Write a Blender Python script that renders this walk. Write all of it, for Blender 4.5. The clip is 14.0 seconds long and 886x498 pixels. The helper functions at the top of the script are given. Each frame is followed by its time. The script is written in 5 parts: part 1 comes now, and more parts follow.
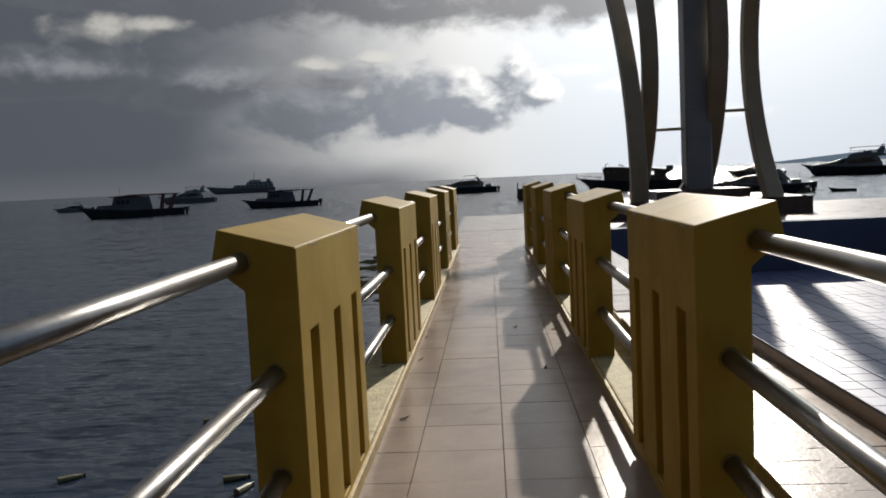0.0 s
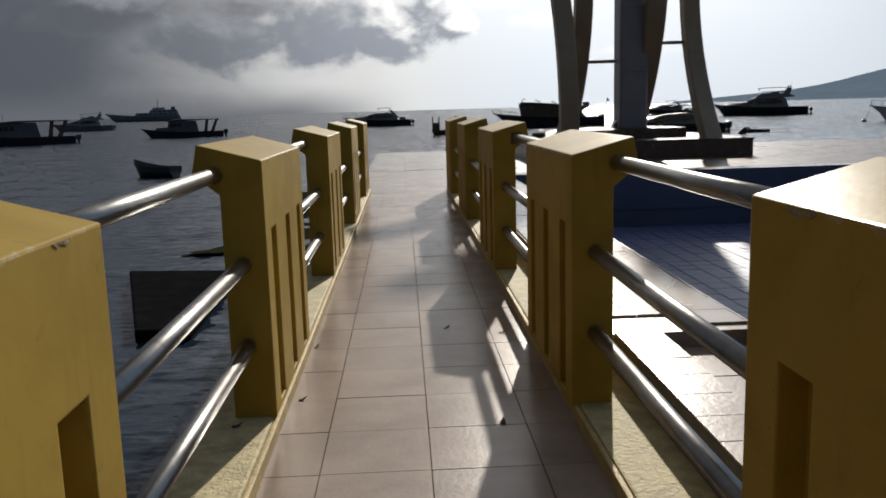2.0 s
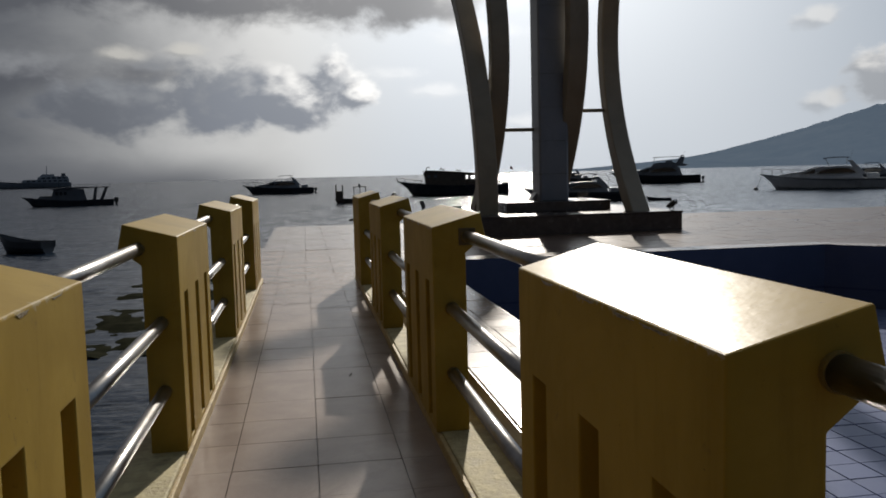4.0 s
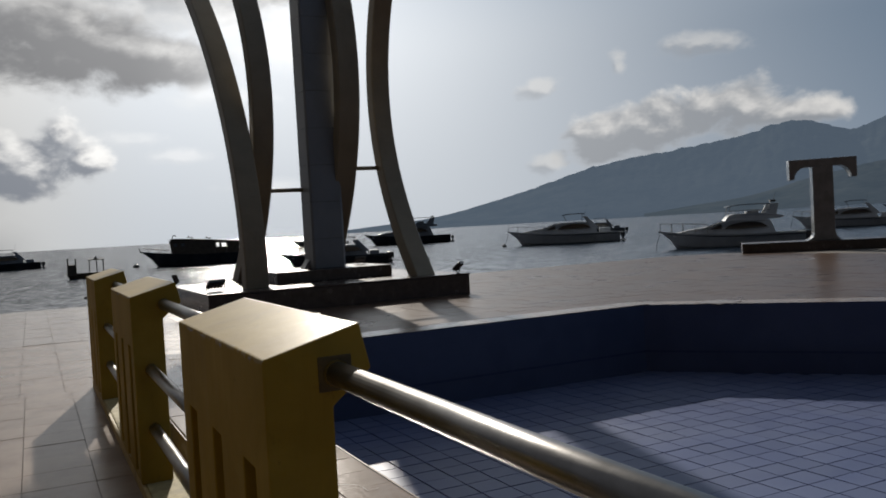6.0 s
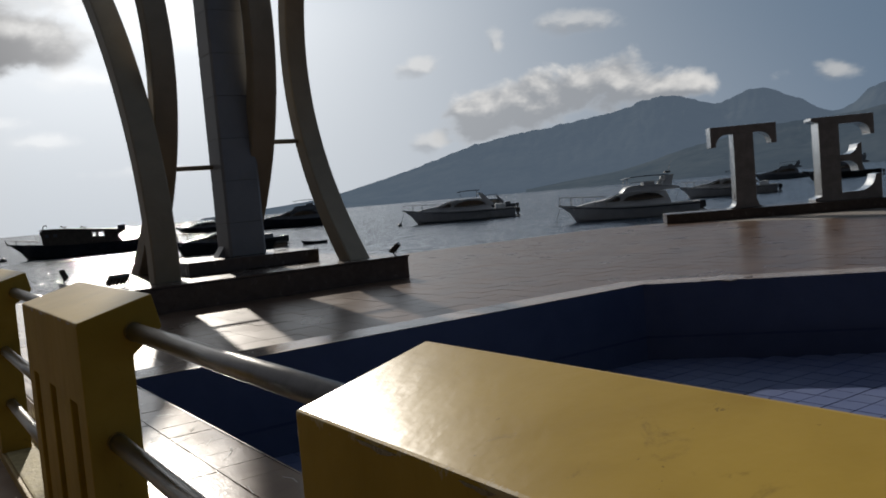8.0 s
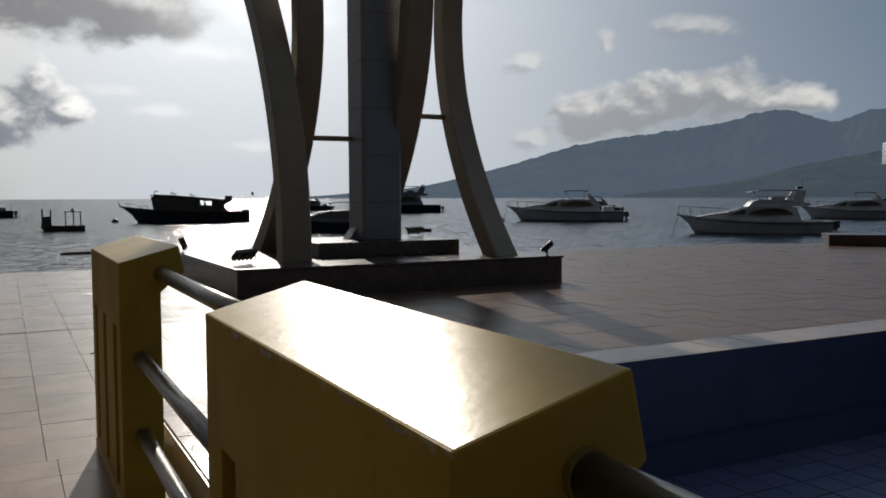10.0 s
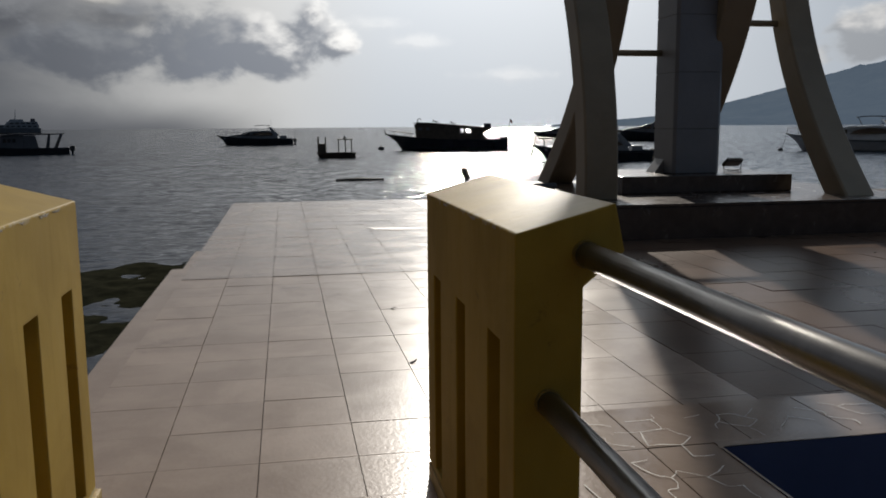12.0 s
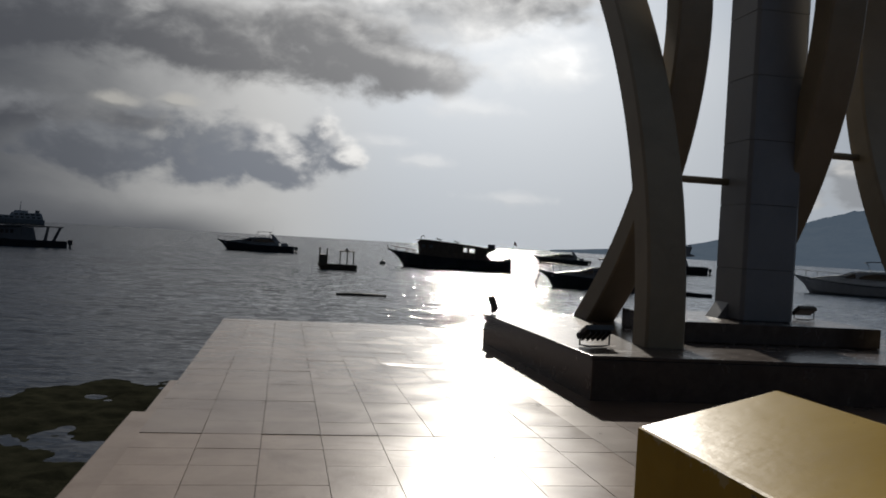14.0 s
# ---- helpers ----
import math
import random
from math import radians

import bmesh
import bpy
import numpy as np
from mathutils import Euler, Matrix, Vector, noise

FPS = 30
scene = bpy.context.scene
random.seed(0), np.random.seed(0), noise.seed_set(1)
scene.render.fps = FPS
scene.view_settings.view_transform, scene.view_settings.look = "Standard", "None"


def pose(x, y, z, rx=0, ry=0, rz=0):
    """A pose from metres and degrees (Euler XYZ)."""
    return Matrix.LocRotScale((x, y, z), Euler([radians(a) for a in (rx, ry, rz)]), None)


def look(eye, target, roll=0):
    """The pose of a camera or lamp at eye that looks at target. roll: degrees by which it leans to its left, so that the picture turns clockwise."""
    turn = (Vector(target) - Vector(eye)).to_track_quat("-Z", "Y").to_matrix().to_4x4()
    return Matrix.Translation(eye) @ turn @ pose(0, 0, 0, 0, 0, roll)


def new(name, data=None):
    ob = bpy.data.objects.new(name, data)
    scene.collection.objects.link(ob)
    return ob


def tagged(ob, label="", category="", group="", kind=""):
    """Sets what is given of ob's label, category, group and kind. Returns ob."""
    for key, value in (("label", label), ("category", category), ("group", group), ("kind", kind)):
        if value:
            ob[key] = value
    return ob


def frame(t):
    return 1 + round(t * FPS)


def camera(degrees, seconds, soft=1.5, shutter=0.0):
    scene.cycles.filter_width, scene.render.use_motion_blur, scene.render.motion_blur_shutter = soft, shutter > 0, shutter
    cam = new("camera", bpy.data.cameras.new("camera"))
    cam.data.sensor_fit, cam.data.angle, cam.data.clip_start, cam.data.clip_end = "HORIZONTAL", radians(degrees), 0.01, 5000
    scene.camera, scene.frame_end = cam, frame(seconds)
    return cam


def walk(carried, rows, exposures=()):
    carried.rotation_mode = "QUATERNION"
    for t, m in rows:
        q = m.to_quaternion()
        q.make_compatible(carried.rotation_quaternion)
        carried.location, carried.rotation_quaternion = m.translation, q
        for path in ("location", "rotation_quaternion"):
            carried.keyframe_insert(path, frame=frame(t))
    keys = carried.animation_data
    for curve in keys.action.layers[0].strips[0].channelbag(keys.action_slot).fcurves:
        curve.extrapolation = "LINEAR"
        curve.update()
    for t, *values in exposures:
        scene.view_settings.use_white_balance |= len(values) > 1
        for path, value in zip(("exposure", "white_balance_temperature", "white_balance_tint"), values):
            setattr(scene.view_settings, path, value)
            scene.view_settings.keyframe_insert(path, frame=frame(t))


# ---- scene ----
cam = camera(56.0, 14.0, soft=1.8)
PATH = [
    (0, (0.039, -8.857, 1.271), (-0.077, -6.868, 1.105), -2.8),
    (0.5, (-0.009, -8.303, 1.249), (0.03, -6.315, 1.036), -2.7),
    (1, (-0.032, -7.689, 1.268), (0.056, -5.708, 1.005), -2.0),
    (1.5, (0.0, -7.185, 1.255), (0.099, -5.208, 0.968), -1.9),
    (2, (-0.006, -6.649, 1.272), (0.08, -4.679, 0.941), -1.6),
    (4.5, (0.095, -4.033, 1.365), (0.562, -2.094, 1.218), -2.4),
    (5, (0.152, -3.527, 1.361), (0.785, -1.634, 1.238), -3.6),
    (5.5, (0.164, -2.953, 1.377), (0.932, -1.107, 1.321), -3.6),
    (6, (0.19, -2.393, 1.383), (1.075, -0.601, 1.331), -3.3),
    (6.5, (0.147, -1.829, 1.388), (0.969, -0.008, 1.293), -3.8),
    (7, (0.091, -1.299, 1.371), (0.97, 0.492, 1.23), -3.3),
    (7.5, (0.142, -0.901, 1.402), (1.168, 0.812, 1.283), -3.9),
    (8, (0.162, -0.417, 1.395), (1.278, 1.239, 1.275), -5.0),
    (8.5, (0.191, 0.18, 1.367), (1.193, 1.906, 1.235), -4.2),
    (11, (0.256, 2.597, 1.364), (1.151, 4.380, 1.220), 1.9),
    (11.5, (0.186, 3.070, 1.352), (0.913, 4.921, 1.144), 1.9),
    (12, (0.149, 3.555, 1.343), (0.514, 5.5, 1.052), -0.4),
    (12.5, (0.064, 4.019, 1.353), (0.108, 6.001, 1.093), -0.8),
    (13, (0.075, 4.466, 1.358), (0.09, 6.455, 1.158), 0.1),
    (13.5, (0.088, 4.898, 1.351), (0.235, 6.886, 1.188), 1.8),
    (14, (0.09, 5.354, 1.372), (0.462, 7.319, 1.361), 3.3),
]
walk(cam, [(t, look(eye, target, roll)) for t, eye, target, roll in PATH],
     exposures=[(0, 0.26), (2, 0.30), (5, -0.12), (7.5, -0.12), (8.5, 0.0), (11, -0.18), (11.5, -0.10), (12.5, -0.14), (13, -0.46), (13.5, -0.50), (14, -0.38)])

# ---- world, sun, exposure ----
SUN_AZ, SUN_EL = radians(13.7), radians(25.2)
SUN_DIR = Vector((math.sin(SUN_AZ) * math.cos(SUN_EL), math.cos(SUN_AZ) * math.cos(SUN_EL), math.sin(SUN_EL)))
sun_data = bpy.data.lights.new("sun", "SUN")
sun_data.energy, sun_data.angle, sun_data.color = 4.3, radians(0.8), (1.0, 0.93, 0.83)
sun = new("sun", sun_data)
sun.rotation_mode = "QUATERNION"
sun.rotation_quaternion = SUN_DIR.to_track_quat("Z", "Y")


class Graph:
    """Short hand for node trees."""

    def __init__(self, tree):
        self.tree = tree
        tree.nodes.clear()

    def node(self, kind, **values):
        n = self.tree.nodes.new(kind)
        for key, value in values.items():
            setattr(n, key, value)
        return n

    def put(self, socket, value):
        if isinstance(value, bpy.types.NodeSocket):
            self.tree.links.new(value, socket)
        elif isinstance(value, (tuple, list)) and socket.type == "RGBA" and len(value) == 3:
            socket.default_value = (*value, 1.0)
        else:
            socket.default_value = value

    def math(self, op, a, b=0.0, c=0.0, clamp=False):
        n = self.node("ShaderNodeMath", operation=op, use_clamp=clamp)
        for s, v in zip(n.inputs, (a, b, c)):
            self.put(s, v)
        return n.outputs[0]

    def step(self, value, low, high, a=0.0, b=1.0):
        n = self.node("ShaderNodeMapRange", interpolation_type="SMOOTHSTEP")
        for s, v in zip(n.inputs, (value, low, high, a, b)):
            self.put(s, v)
        return n.outputs[0]

    def mix(self, fac, a, b):
        n = self.node("ShaderNodeMix", data_type="RGBA")
        self.put(n.inputs[0], fac)
        self.put(n.inputs[6], a)
        self.put(n.inputs[7], b)
        return n.outputs[2]

    def noise(self, vector, scale, detail=4.0, rough=0.55, warp=0.0):
        n = self.node("ShaderNodeTexNoise")
        self.put(n.inputs["Vector"], vector)
        n.inputs["Scale"].default_value, n.inputs["Detail"].default_value = scale, detail
        n.inputs["Roughness"].default_value, n.inputs["Distortion"].default_value = rough, warp
        return n.outputs["Fac"]

    def combine(self, x, y, z):
        n = self.node("ShaderNodeCombineXYZ")
        for s, v in zip(n.inputs, (x, y, z)):
            self.put(s, v)
        return n.outputs[0]


world = bpy.data.worlds.new("world")
scene.world = world
world.use_nodes = True
g = Graph(world.node_tree)
direction = g.node("ShaderNodeTexCoord").outputs["Generated"]
split = g.node("ShaderNodeSeparateXYZ")
g.put(split.inputs[0], direction)
dx, dy, dz = split.outputs
azim = g.math("ARCTAN2", dx, dy)
elev = g.math("ARCSINE", dz)
flat = g.combine(g.math("MULTIPLY", azim, 2.6), g.math("MULTIPLY", elev, 4.4), 0.0)
lean = g.node("ShaderNodeVectorMath", operation="ADD")
g.put(lean.inputs[0], flat)
lean.inputs[1].default_value = (0.07, 0.11, 0.0)
sky = g.node("ShaderNodeTexSky", sky_type="NISHITA", sun_disc=False, sun_elevation=SUN_EL, sun_rotation=SUN_AZ, altitude=5.0, dust_density=2.0)
clear = g.node("ShaderNodeVectorMath", operation="SCALE")
g.put(clear.inputs[0], sky.outputs[0])
clear.inputs["Scale"].default_value = 0.05
billow = g.noise(flat, 1.75, 9.0, 0.50, 0.05)
ahead = g.noise(lean.outputs[0], 1.75, 9.0, 0.50, 0.05)
wisp = g.noise(flat, 6.0, 6.0, 0.6, 0.2)
near_sun = g.node("ShaderNodeVectorMath", operation="DOT_PRODUCT")
g.put(near_sun.inputs[0], direction)
near_sun.inputs[1].default_value = SUN_DIR
facing = g.math("MAXIMUM", near_sun.outputs["Value"], 0.0)
glow = g.math("POWER", facing, 19.0)
core = g.math("POWER", facing, 220.0)
# thin veil over the clear part, bluer away from the sun and higher up
veil = g.mix(g.step(elev, 0.0, 0.42), (0.56, 0.625, 0.69), (0.23, 0.315, 0.43))
clear_sky = g.mix(0.95, clear.outputs[0], veil)
# grey storm bank over the western half, broken towards the sun; its sunward edges are lit
edge_light = g.math("MULTIPLY_ADD", g.math("SUBTRACT", billow, ahead), 8.0, 0.36, clamp=True)
thick = g.step(billow, 0.36, 0.60)
tone = g.math("ADD", g.math("MULTIPLY", edge_light, 0.75), g.math("MULTIPLY", g.math("SUBTRACT", 1.0, thick), 0.38), clamp=True)
bank = g.mix(tone, (0.050, 0.057, 0.076), g.mix(g.step(azim, -0.75, 0.05), (0.28, 0.29, 0.32), (0.66, 0.66, 0.65)))
bank = g.mix(g.math("MULTIPLY", g.step(wisp, 0.3, 0.7), 0.18), bank, (0.30, 0.30, 0.31))
rain = g.mix(g.step(azim, -0.60, 0.10), (0.034, 0.039, 0.054), (0.40, 0.42, 0.44))
bank = g.mix(g.step(elev, 0.19, 0.05), bank, rain)
reach = g.math("ADD", g.math("SUBTRACT", azim, g.math("MULTIPLY", elev, 0.9)), g.math("MULTIPLY", g.math("SUBTRACT", billow, 0.5), -1.1))
cover = g.step(reach, 0.11, 0.02)
misty = g.math("MULTIPLY", g.step(azim, 0.22, -0.12), 1.0)
depth_mix = g.node("ShaderNodeMix")
g.put(depth_mix.inputs[0], g.step(elev, 0.13, 0.06))
g.put(depth_mix.inputs[2], cover)
g.put(depth_mix.inputs[3], misty)
cover = depth_mix.outputs[0]
tinted = g.mix(cover, clear_sky, bank)
# the low sky, in degrees: cumulus heaps before a bright haze, overcast to the west
azd, eld = g.math("MULTIPLY", azim, 57.2958), g.math("MULTIPLY", elev, 57.2958)


def ragged(off, detail):
    """Heaped cloud texture, shifted by off degrees towards the sun."""
    v = g.combine(g.math("MULTIPLY", g.math("ADD", azd, off), 0.20), g.math("MULTIPLY", g.math("ADD", eld, off), 0.30), 0.7)
    bent = g.node("ShaderNodeVectorMath", operation="MULTIPLY_ADD")
    wob = g.node("ShaderNodeTexNoise")
    g.put(wob.inputs["Vector"], v)
    wob.inputs["Scale"].default_value, wob.inputs["Detail"].default_value = 1.6, detail
    g.put(bent.inputs[0], wob.outputs["Color"])
    bent.inputs[1].default_value = (0.8, 0.8, 0.0)
    g.put(bent.inputs[2], v)
    total = g.math("MULTIPLY", g.math("SUBTRACT", g.noise(v, 1.1, detail, 0.58, 0.2), 0.5), 2.6)
    for size, weight in ((1.7, 0.55), (4.5, 0.28)):
        heap = g.node("ShaderNodeTexVoronoi", feature="SMOOTH_F1")
        g.put(heap.inputs["Vector"], bent.outputs[0])
        heap.inputs["Scale"].default_value, heap.inputs["Smoothness"].default_value = size, 0.8
        total = g.math("ADD", total, g.math("MULTIPLY", g.math("SUBTRACT", 0.42, heap.outputs["Distance"]), weight))
    return total


rag, rag_sun = ragged(0.0, 7.0), ragged(0.75, 4.0)


def blob(az, el, ra, re, off=0.0):
    a = g.math("POWER", g.math("DIVIDE", g.math("ADD", azd, off - az), ra), 2.0)
    e = g.math("POWER", g.math("ABSOLUTE", g.math("DIVIDE", g.math("ADD", eld, off - el), re)), 2.0)
    return g.math("SUBTRACT", 1.0, g.math("SQRT", g.math("ADD", a, e)))


def heap_of(*blobs, off=0.0):
    field = blob(*blobs[0], off)
    for other in blobs[1:]:
        field = g.math("SMOOTH_MAX", field, blob(*other, off), 0.6)
    return g.math("MINIMUM", field, 0.75)


def cloud(under, field, field_sun, body, bright, rough, soft, strength=1.0):
    """Lays one cloud over the sky: bright on the bulges that face the sun, grey in its body."""
    d = g.math("ADD", field, g.math("MULTIPLY", rag, rough))
    ahead = g.math("ADD", field_sun, g.math("MULTIPLY", rag_sun, rough))
    mask = g.math("MULTIPLY", g.step(d, 0.0, soft), strength)
    light = g.math("ADD", g.step(g.math("SUBTRACT", d, ahead), -0.05, 0.75), g.math("MULTIPLY", g.step(d, 0.45, 0.0), 0.45), clamp=True)
    return g.mix(mask, under, g.mix(light, body, bright)), mask


def heaps(under, blobs, *rest):
    return cloud(under, heap_of(*blobs), heap_of(*blobs, off=0.75), *rest)


soft_tone = g.math("MULTIPLY", g.math("SUBTRACT", g.noise(flat, 2.2, 6.0, 0.55, 0.3), 0.5), 0.5)
west = g.mix(g.step(g.math("ADD", azd, g.math("MULTIPLY", soft_tone, 26.0)), -21.0, 1.0), (0.088, 0.098, 0.118), (0.66, 0.66, 0.65))
west = g.mix(g.math("MULTIPLY", g.step(eld, 2.2, -0.3), g.step(azd, 2.0, -8.0)), west, (0.13, 0.138, 0.155))
veil_low = g.mix(g.step(g.math("ADD", azd, g.math("MULTIPLY", eld, 0.7)), 26.0, 72.0), (0.60, 0.65, 0.71), (0.165, 0.235, 0.33))
haze = g.mix(g.step(azd, -3.0, 9.0), west, veil_low)
band = g.step(eld, 17.0, 11.5)
tinted = g.mix(band, tinted, haze)
shade = []
# thin bright cloud under the sun
tinted, m = heaps(tinted, ((13.5, 15.5, 6.0, 3.6), (6.0, 17.5, 6.0, 2.4), (17.5, 12.5, 5.0, 2.4)), (1.00, 0.99, 0.97), (1.50, 1.48, 1.44), 0.6, 1.1, 0.75)
# long dark bank whose rounded head ends short of the sun
tinted, m = heaps(tinted, ((8.4, 11.8, 5.2, 2.0), (3.4, 12.5, 8.0, 3.5), (-5.0, 12.4, 9.0, 3.3), (-15.0, 12.6, 10.0, 3.0), (-27.0, 13.6, 9.0, 2.6)), g.mix(g.step(azd, -16.0, 6.0), (0.105, 0.112, 0.130), (0.185, 0.185, 0.195)), g.mix(g.step(azd, -16.0, 3.0), (0.22, 0.23, 0.25), (0.80, 0.79, 0.77)), 0.48, 0.50, 0.95)
shade.append(g.math("MULTIPLY", m, g.step(azd, 16.0, 6.0)))
# dark shelf to the west with two lit tops
tinted, m = heaps(tinted, ((-10.0, 6.8, 4.5, 1.5), (-18.0, 6.9, 8.0, 1.9), (-28.0, 7.6, 9.0, 2.0)), (0.092, 0.099, 0.118), (0.27, 0.28, 0.30), 0.60, 0.8, 0.88)
shade.append(m)
tinted, m = heaps(tinted, ((-25.5, 10.3, 3.6, 1.0), (-21.5, 10.6, 2.2, 0.7), (-11.4, 8.0, 2.0, 0.7), (-7.2, 8.4, 1.6, 0.6)), (0.30, 0.30, 0.29), (0.62, 0.60, 0.55), 0.85, 0.9, 0.75)
# cumulus with a blue-grey body and a bright crumbling sunward edge
tinted, m = heaps(tinted, ((3.7, 5.5, 2.0, 1.2), (2.0, 7.3, 1.9, 1.6), (-0.6, 5.4, 4.4, 2.5), (-5.5, 5.0, 5.5, 2.7), (-11.0, 4.8, 6.0, 2.4)), g.mix(g.step(azd, -14.0, -3.0), (0.135, 0.148, 0.175), (0.205, 0.230, 0.280)), g.mix(g.step(azd, -6.0, 1.0), (0.26, 0.275, 0.30), (1.22, 1.20, 1.16)), 0.74, 0.50, 0.92)
shade.append(m)
tinted, m = heaps(tinted, ((9.5, 5.6, 3.6, 0.8), (6.5, 6.8, 3.0, 0.7), (12.0, 9.3, 4.0, 1.0), (16.0, 3.4, 5.0, 0.7)), (0.80, 0.80, 0.80), (1.05, 1.04, 1.02), 0.9, 1.1, 0.4)
tinted, m = heaps(tinted, ((45.8, 6.8, 4.0, 2.1), (41.4, 6.1, 4.0, 2.0), (37.8, 5.6, 3.0, 1.7), (49.8, 5.9, 3.8, 1.2), (36.8, 4.2, 2.6, 1.3)), (0.36, 0.38, 0.41), (0.90, 0.88, 0.85), 0.78, 0.50, 0.92)
tinted, m = heaps(tinted, ((44.2, 10.6, 3.4, 1.15), (33.4, 9.0, 1.9, 0.8), (56.7, 5.9, 1.6, 0.8), (59.7, 5.7, 1.9, 0.9), (33.8, 3.9, 1.8, 0.9), (38.8, 10.2, 0.8, 1.1), (66.0, 8.5, 3.0, 1.2)), (0.36, 0.38, 0.41), (0.78, 0.77, 0.75), 1.05, 0.9, 0.62)
lit = g.node("ShaderNodeVectorMath", operation="SCALE")
lit.inputs[0].default_value = (1.0, 1.0, 0.99)
hidden = g.math("MAXIMUM", g.math("MULTIPLY", g.math("MULTIPLY", cover, g.math("SUBTRACT", 1.0, tone)), g.math("SUBTRACT", 1.0, band)), g.math("MAXIMUM", g.math("MULTIPLY", shade[0], 0.8), g.math("MULTIPLY", shade[2], 0.6)))
g.put(lit.inputs["Scale"], g.math("MULTIPLY", g.math("ADD", g.math("MULTIPLY", glow, 0.95), g.math("MULTIPLY", g.math("MULTIPLY", core, g.step(wisp, 0.3, 0.7)), 1.6)), g.math("SUBTRACT", 1.0, g.math("MULTIPLY", hidden, 0.85))))
# the overcast deepens away from the sun
dimmed = g.node("ShaderNodeVectorMath", operation="SCALE")
g.put(dimmed.inputs[0], tinted)
g.put(dimmed.inputs["Scale"], g.step(near_sun.outputs["Value"], -0.35, 0.80, 0.41, 1.0))
total = g.node("ShaderNodeVectorMath", operation="ADD")
g.put(total.inputs[0], dimmed.outputs[0])
g.put(total.inputs[1], lit.outputs[0])
back = g.node("ShaderNodeBackground")
g.put(back.inputs[0], total.outputs[0])
back.inputs[1].default_value = 0.85
g.put(g.node("ShaderNodeOutputWorld").inputs[0], back.outputs[0])


# ---- materials ----
def surface(name, dark, light, rough=0.5, metal=0.0, scale=6.0, bump=0.15, fine=60.0, wear=None, spread=0.08, per_piece=0.0, coords="world", spec=0.5):
    """A surface with stains at a large scale and grain at a fine one."""
    m = bpy.data.materials.new(name)
    m.use_nodes = True
    g = Graph(m.node_tree)
    where = g.node("ShaderNodeNewGeometry").outputs["Position"] if coords == "world" else g.node("ShaderNodeTexCoord").outputs["Object"]
    big = g.noise(where, scale, 5.0, 0.6, 0.4)
    small = g.noise(where, fine, 3.0, 0.6)
    tone = g.math("ADD", g.math("MULTIPLY", g.step(big, 0.3, 0.7), 0.7), g.math("MULTIPLY", small, 0.3))
    colour = g.mix(tone, dark, light)
    if wear:
        colour = g.mix(g.math("MULTIPLY", g.step(g.noise(where, scale * 0.35, 7.0, 0.7, 0.8), 0.56, 0.72), 0.7), colour, wear)
    if per_piece:
        rnd = g.node("ShaderNodeObjectInfo").outputs["Random"]
        isl = g.node("ShaderNodeNewGeometry").outputs["Random Per Island"]
        k = g.math("ADD", 1.0 - per_piece, g.math("MULTIPLY", g.math("FRACT", g.math("ADD", rnd, isl)), 2 * per_piece))
        sc = g.node("ShaderNodeVectorMath", operation="SCALE")
        g.put(sc.inputs[0], colour)
        g.put(sc.inputs["Scale"], k)
        colour = sc.outputs[0]
    b = g.node("ShaderNodeBsdfPrincipled")
    g.put(b.inputs["Base Color"], colour)
    g.put(b.inputs["Roughness"], g.math("ADD", rough - spread, g.math("MULTIPLY", big, 2 * spread)))
    b.inputs["Metallic"].default_value = metal
    b.inputs["Specular IOR Level"].default_value = spec
    bp = g.node("ShaderNodeBump")
    bp.inputs["Strength"].default_value, bp.inputs["Distance"].default_value = bump, 0.01
    g.put(bp.inputs["Height"], g.math("ADD", small, g.math("MULTIPLY", big, 0.6)))
    g.put(b.inputs["Normal"], bp.outputs[0])
    g.put(g.node("ShaderNodeOutputMaterial").inputs[0], b.outputs[0])
    return m


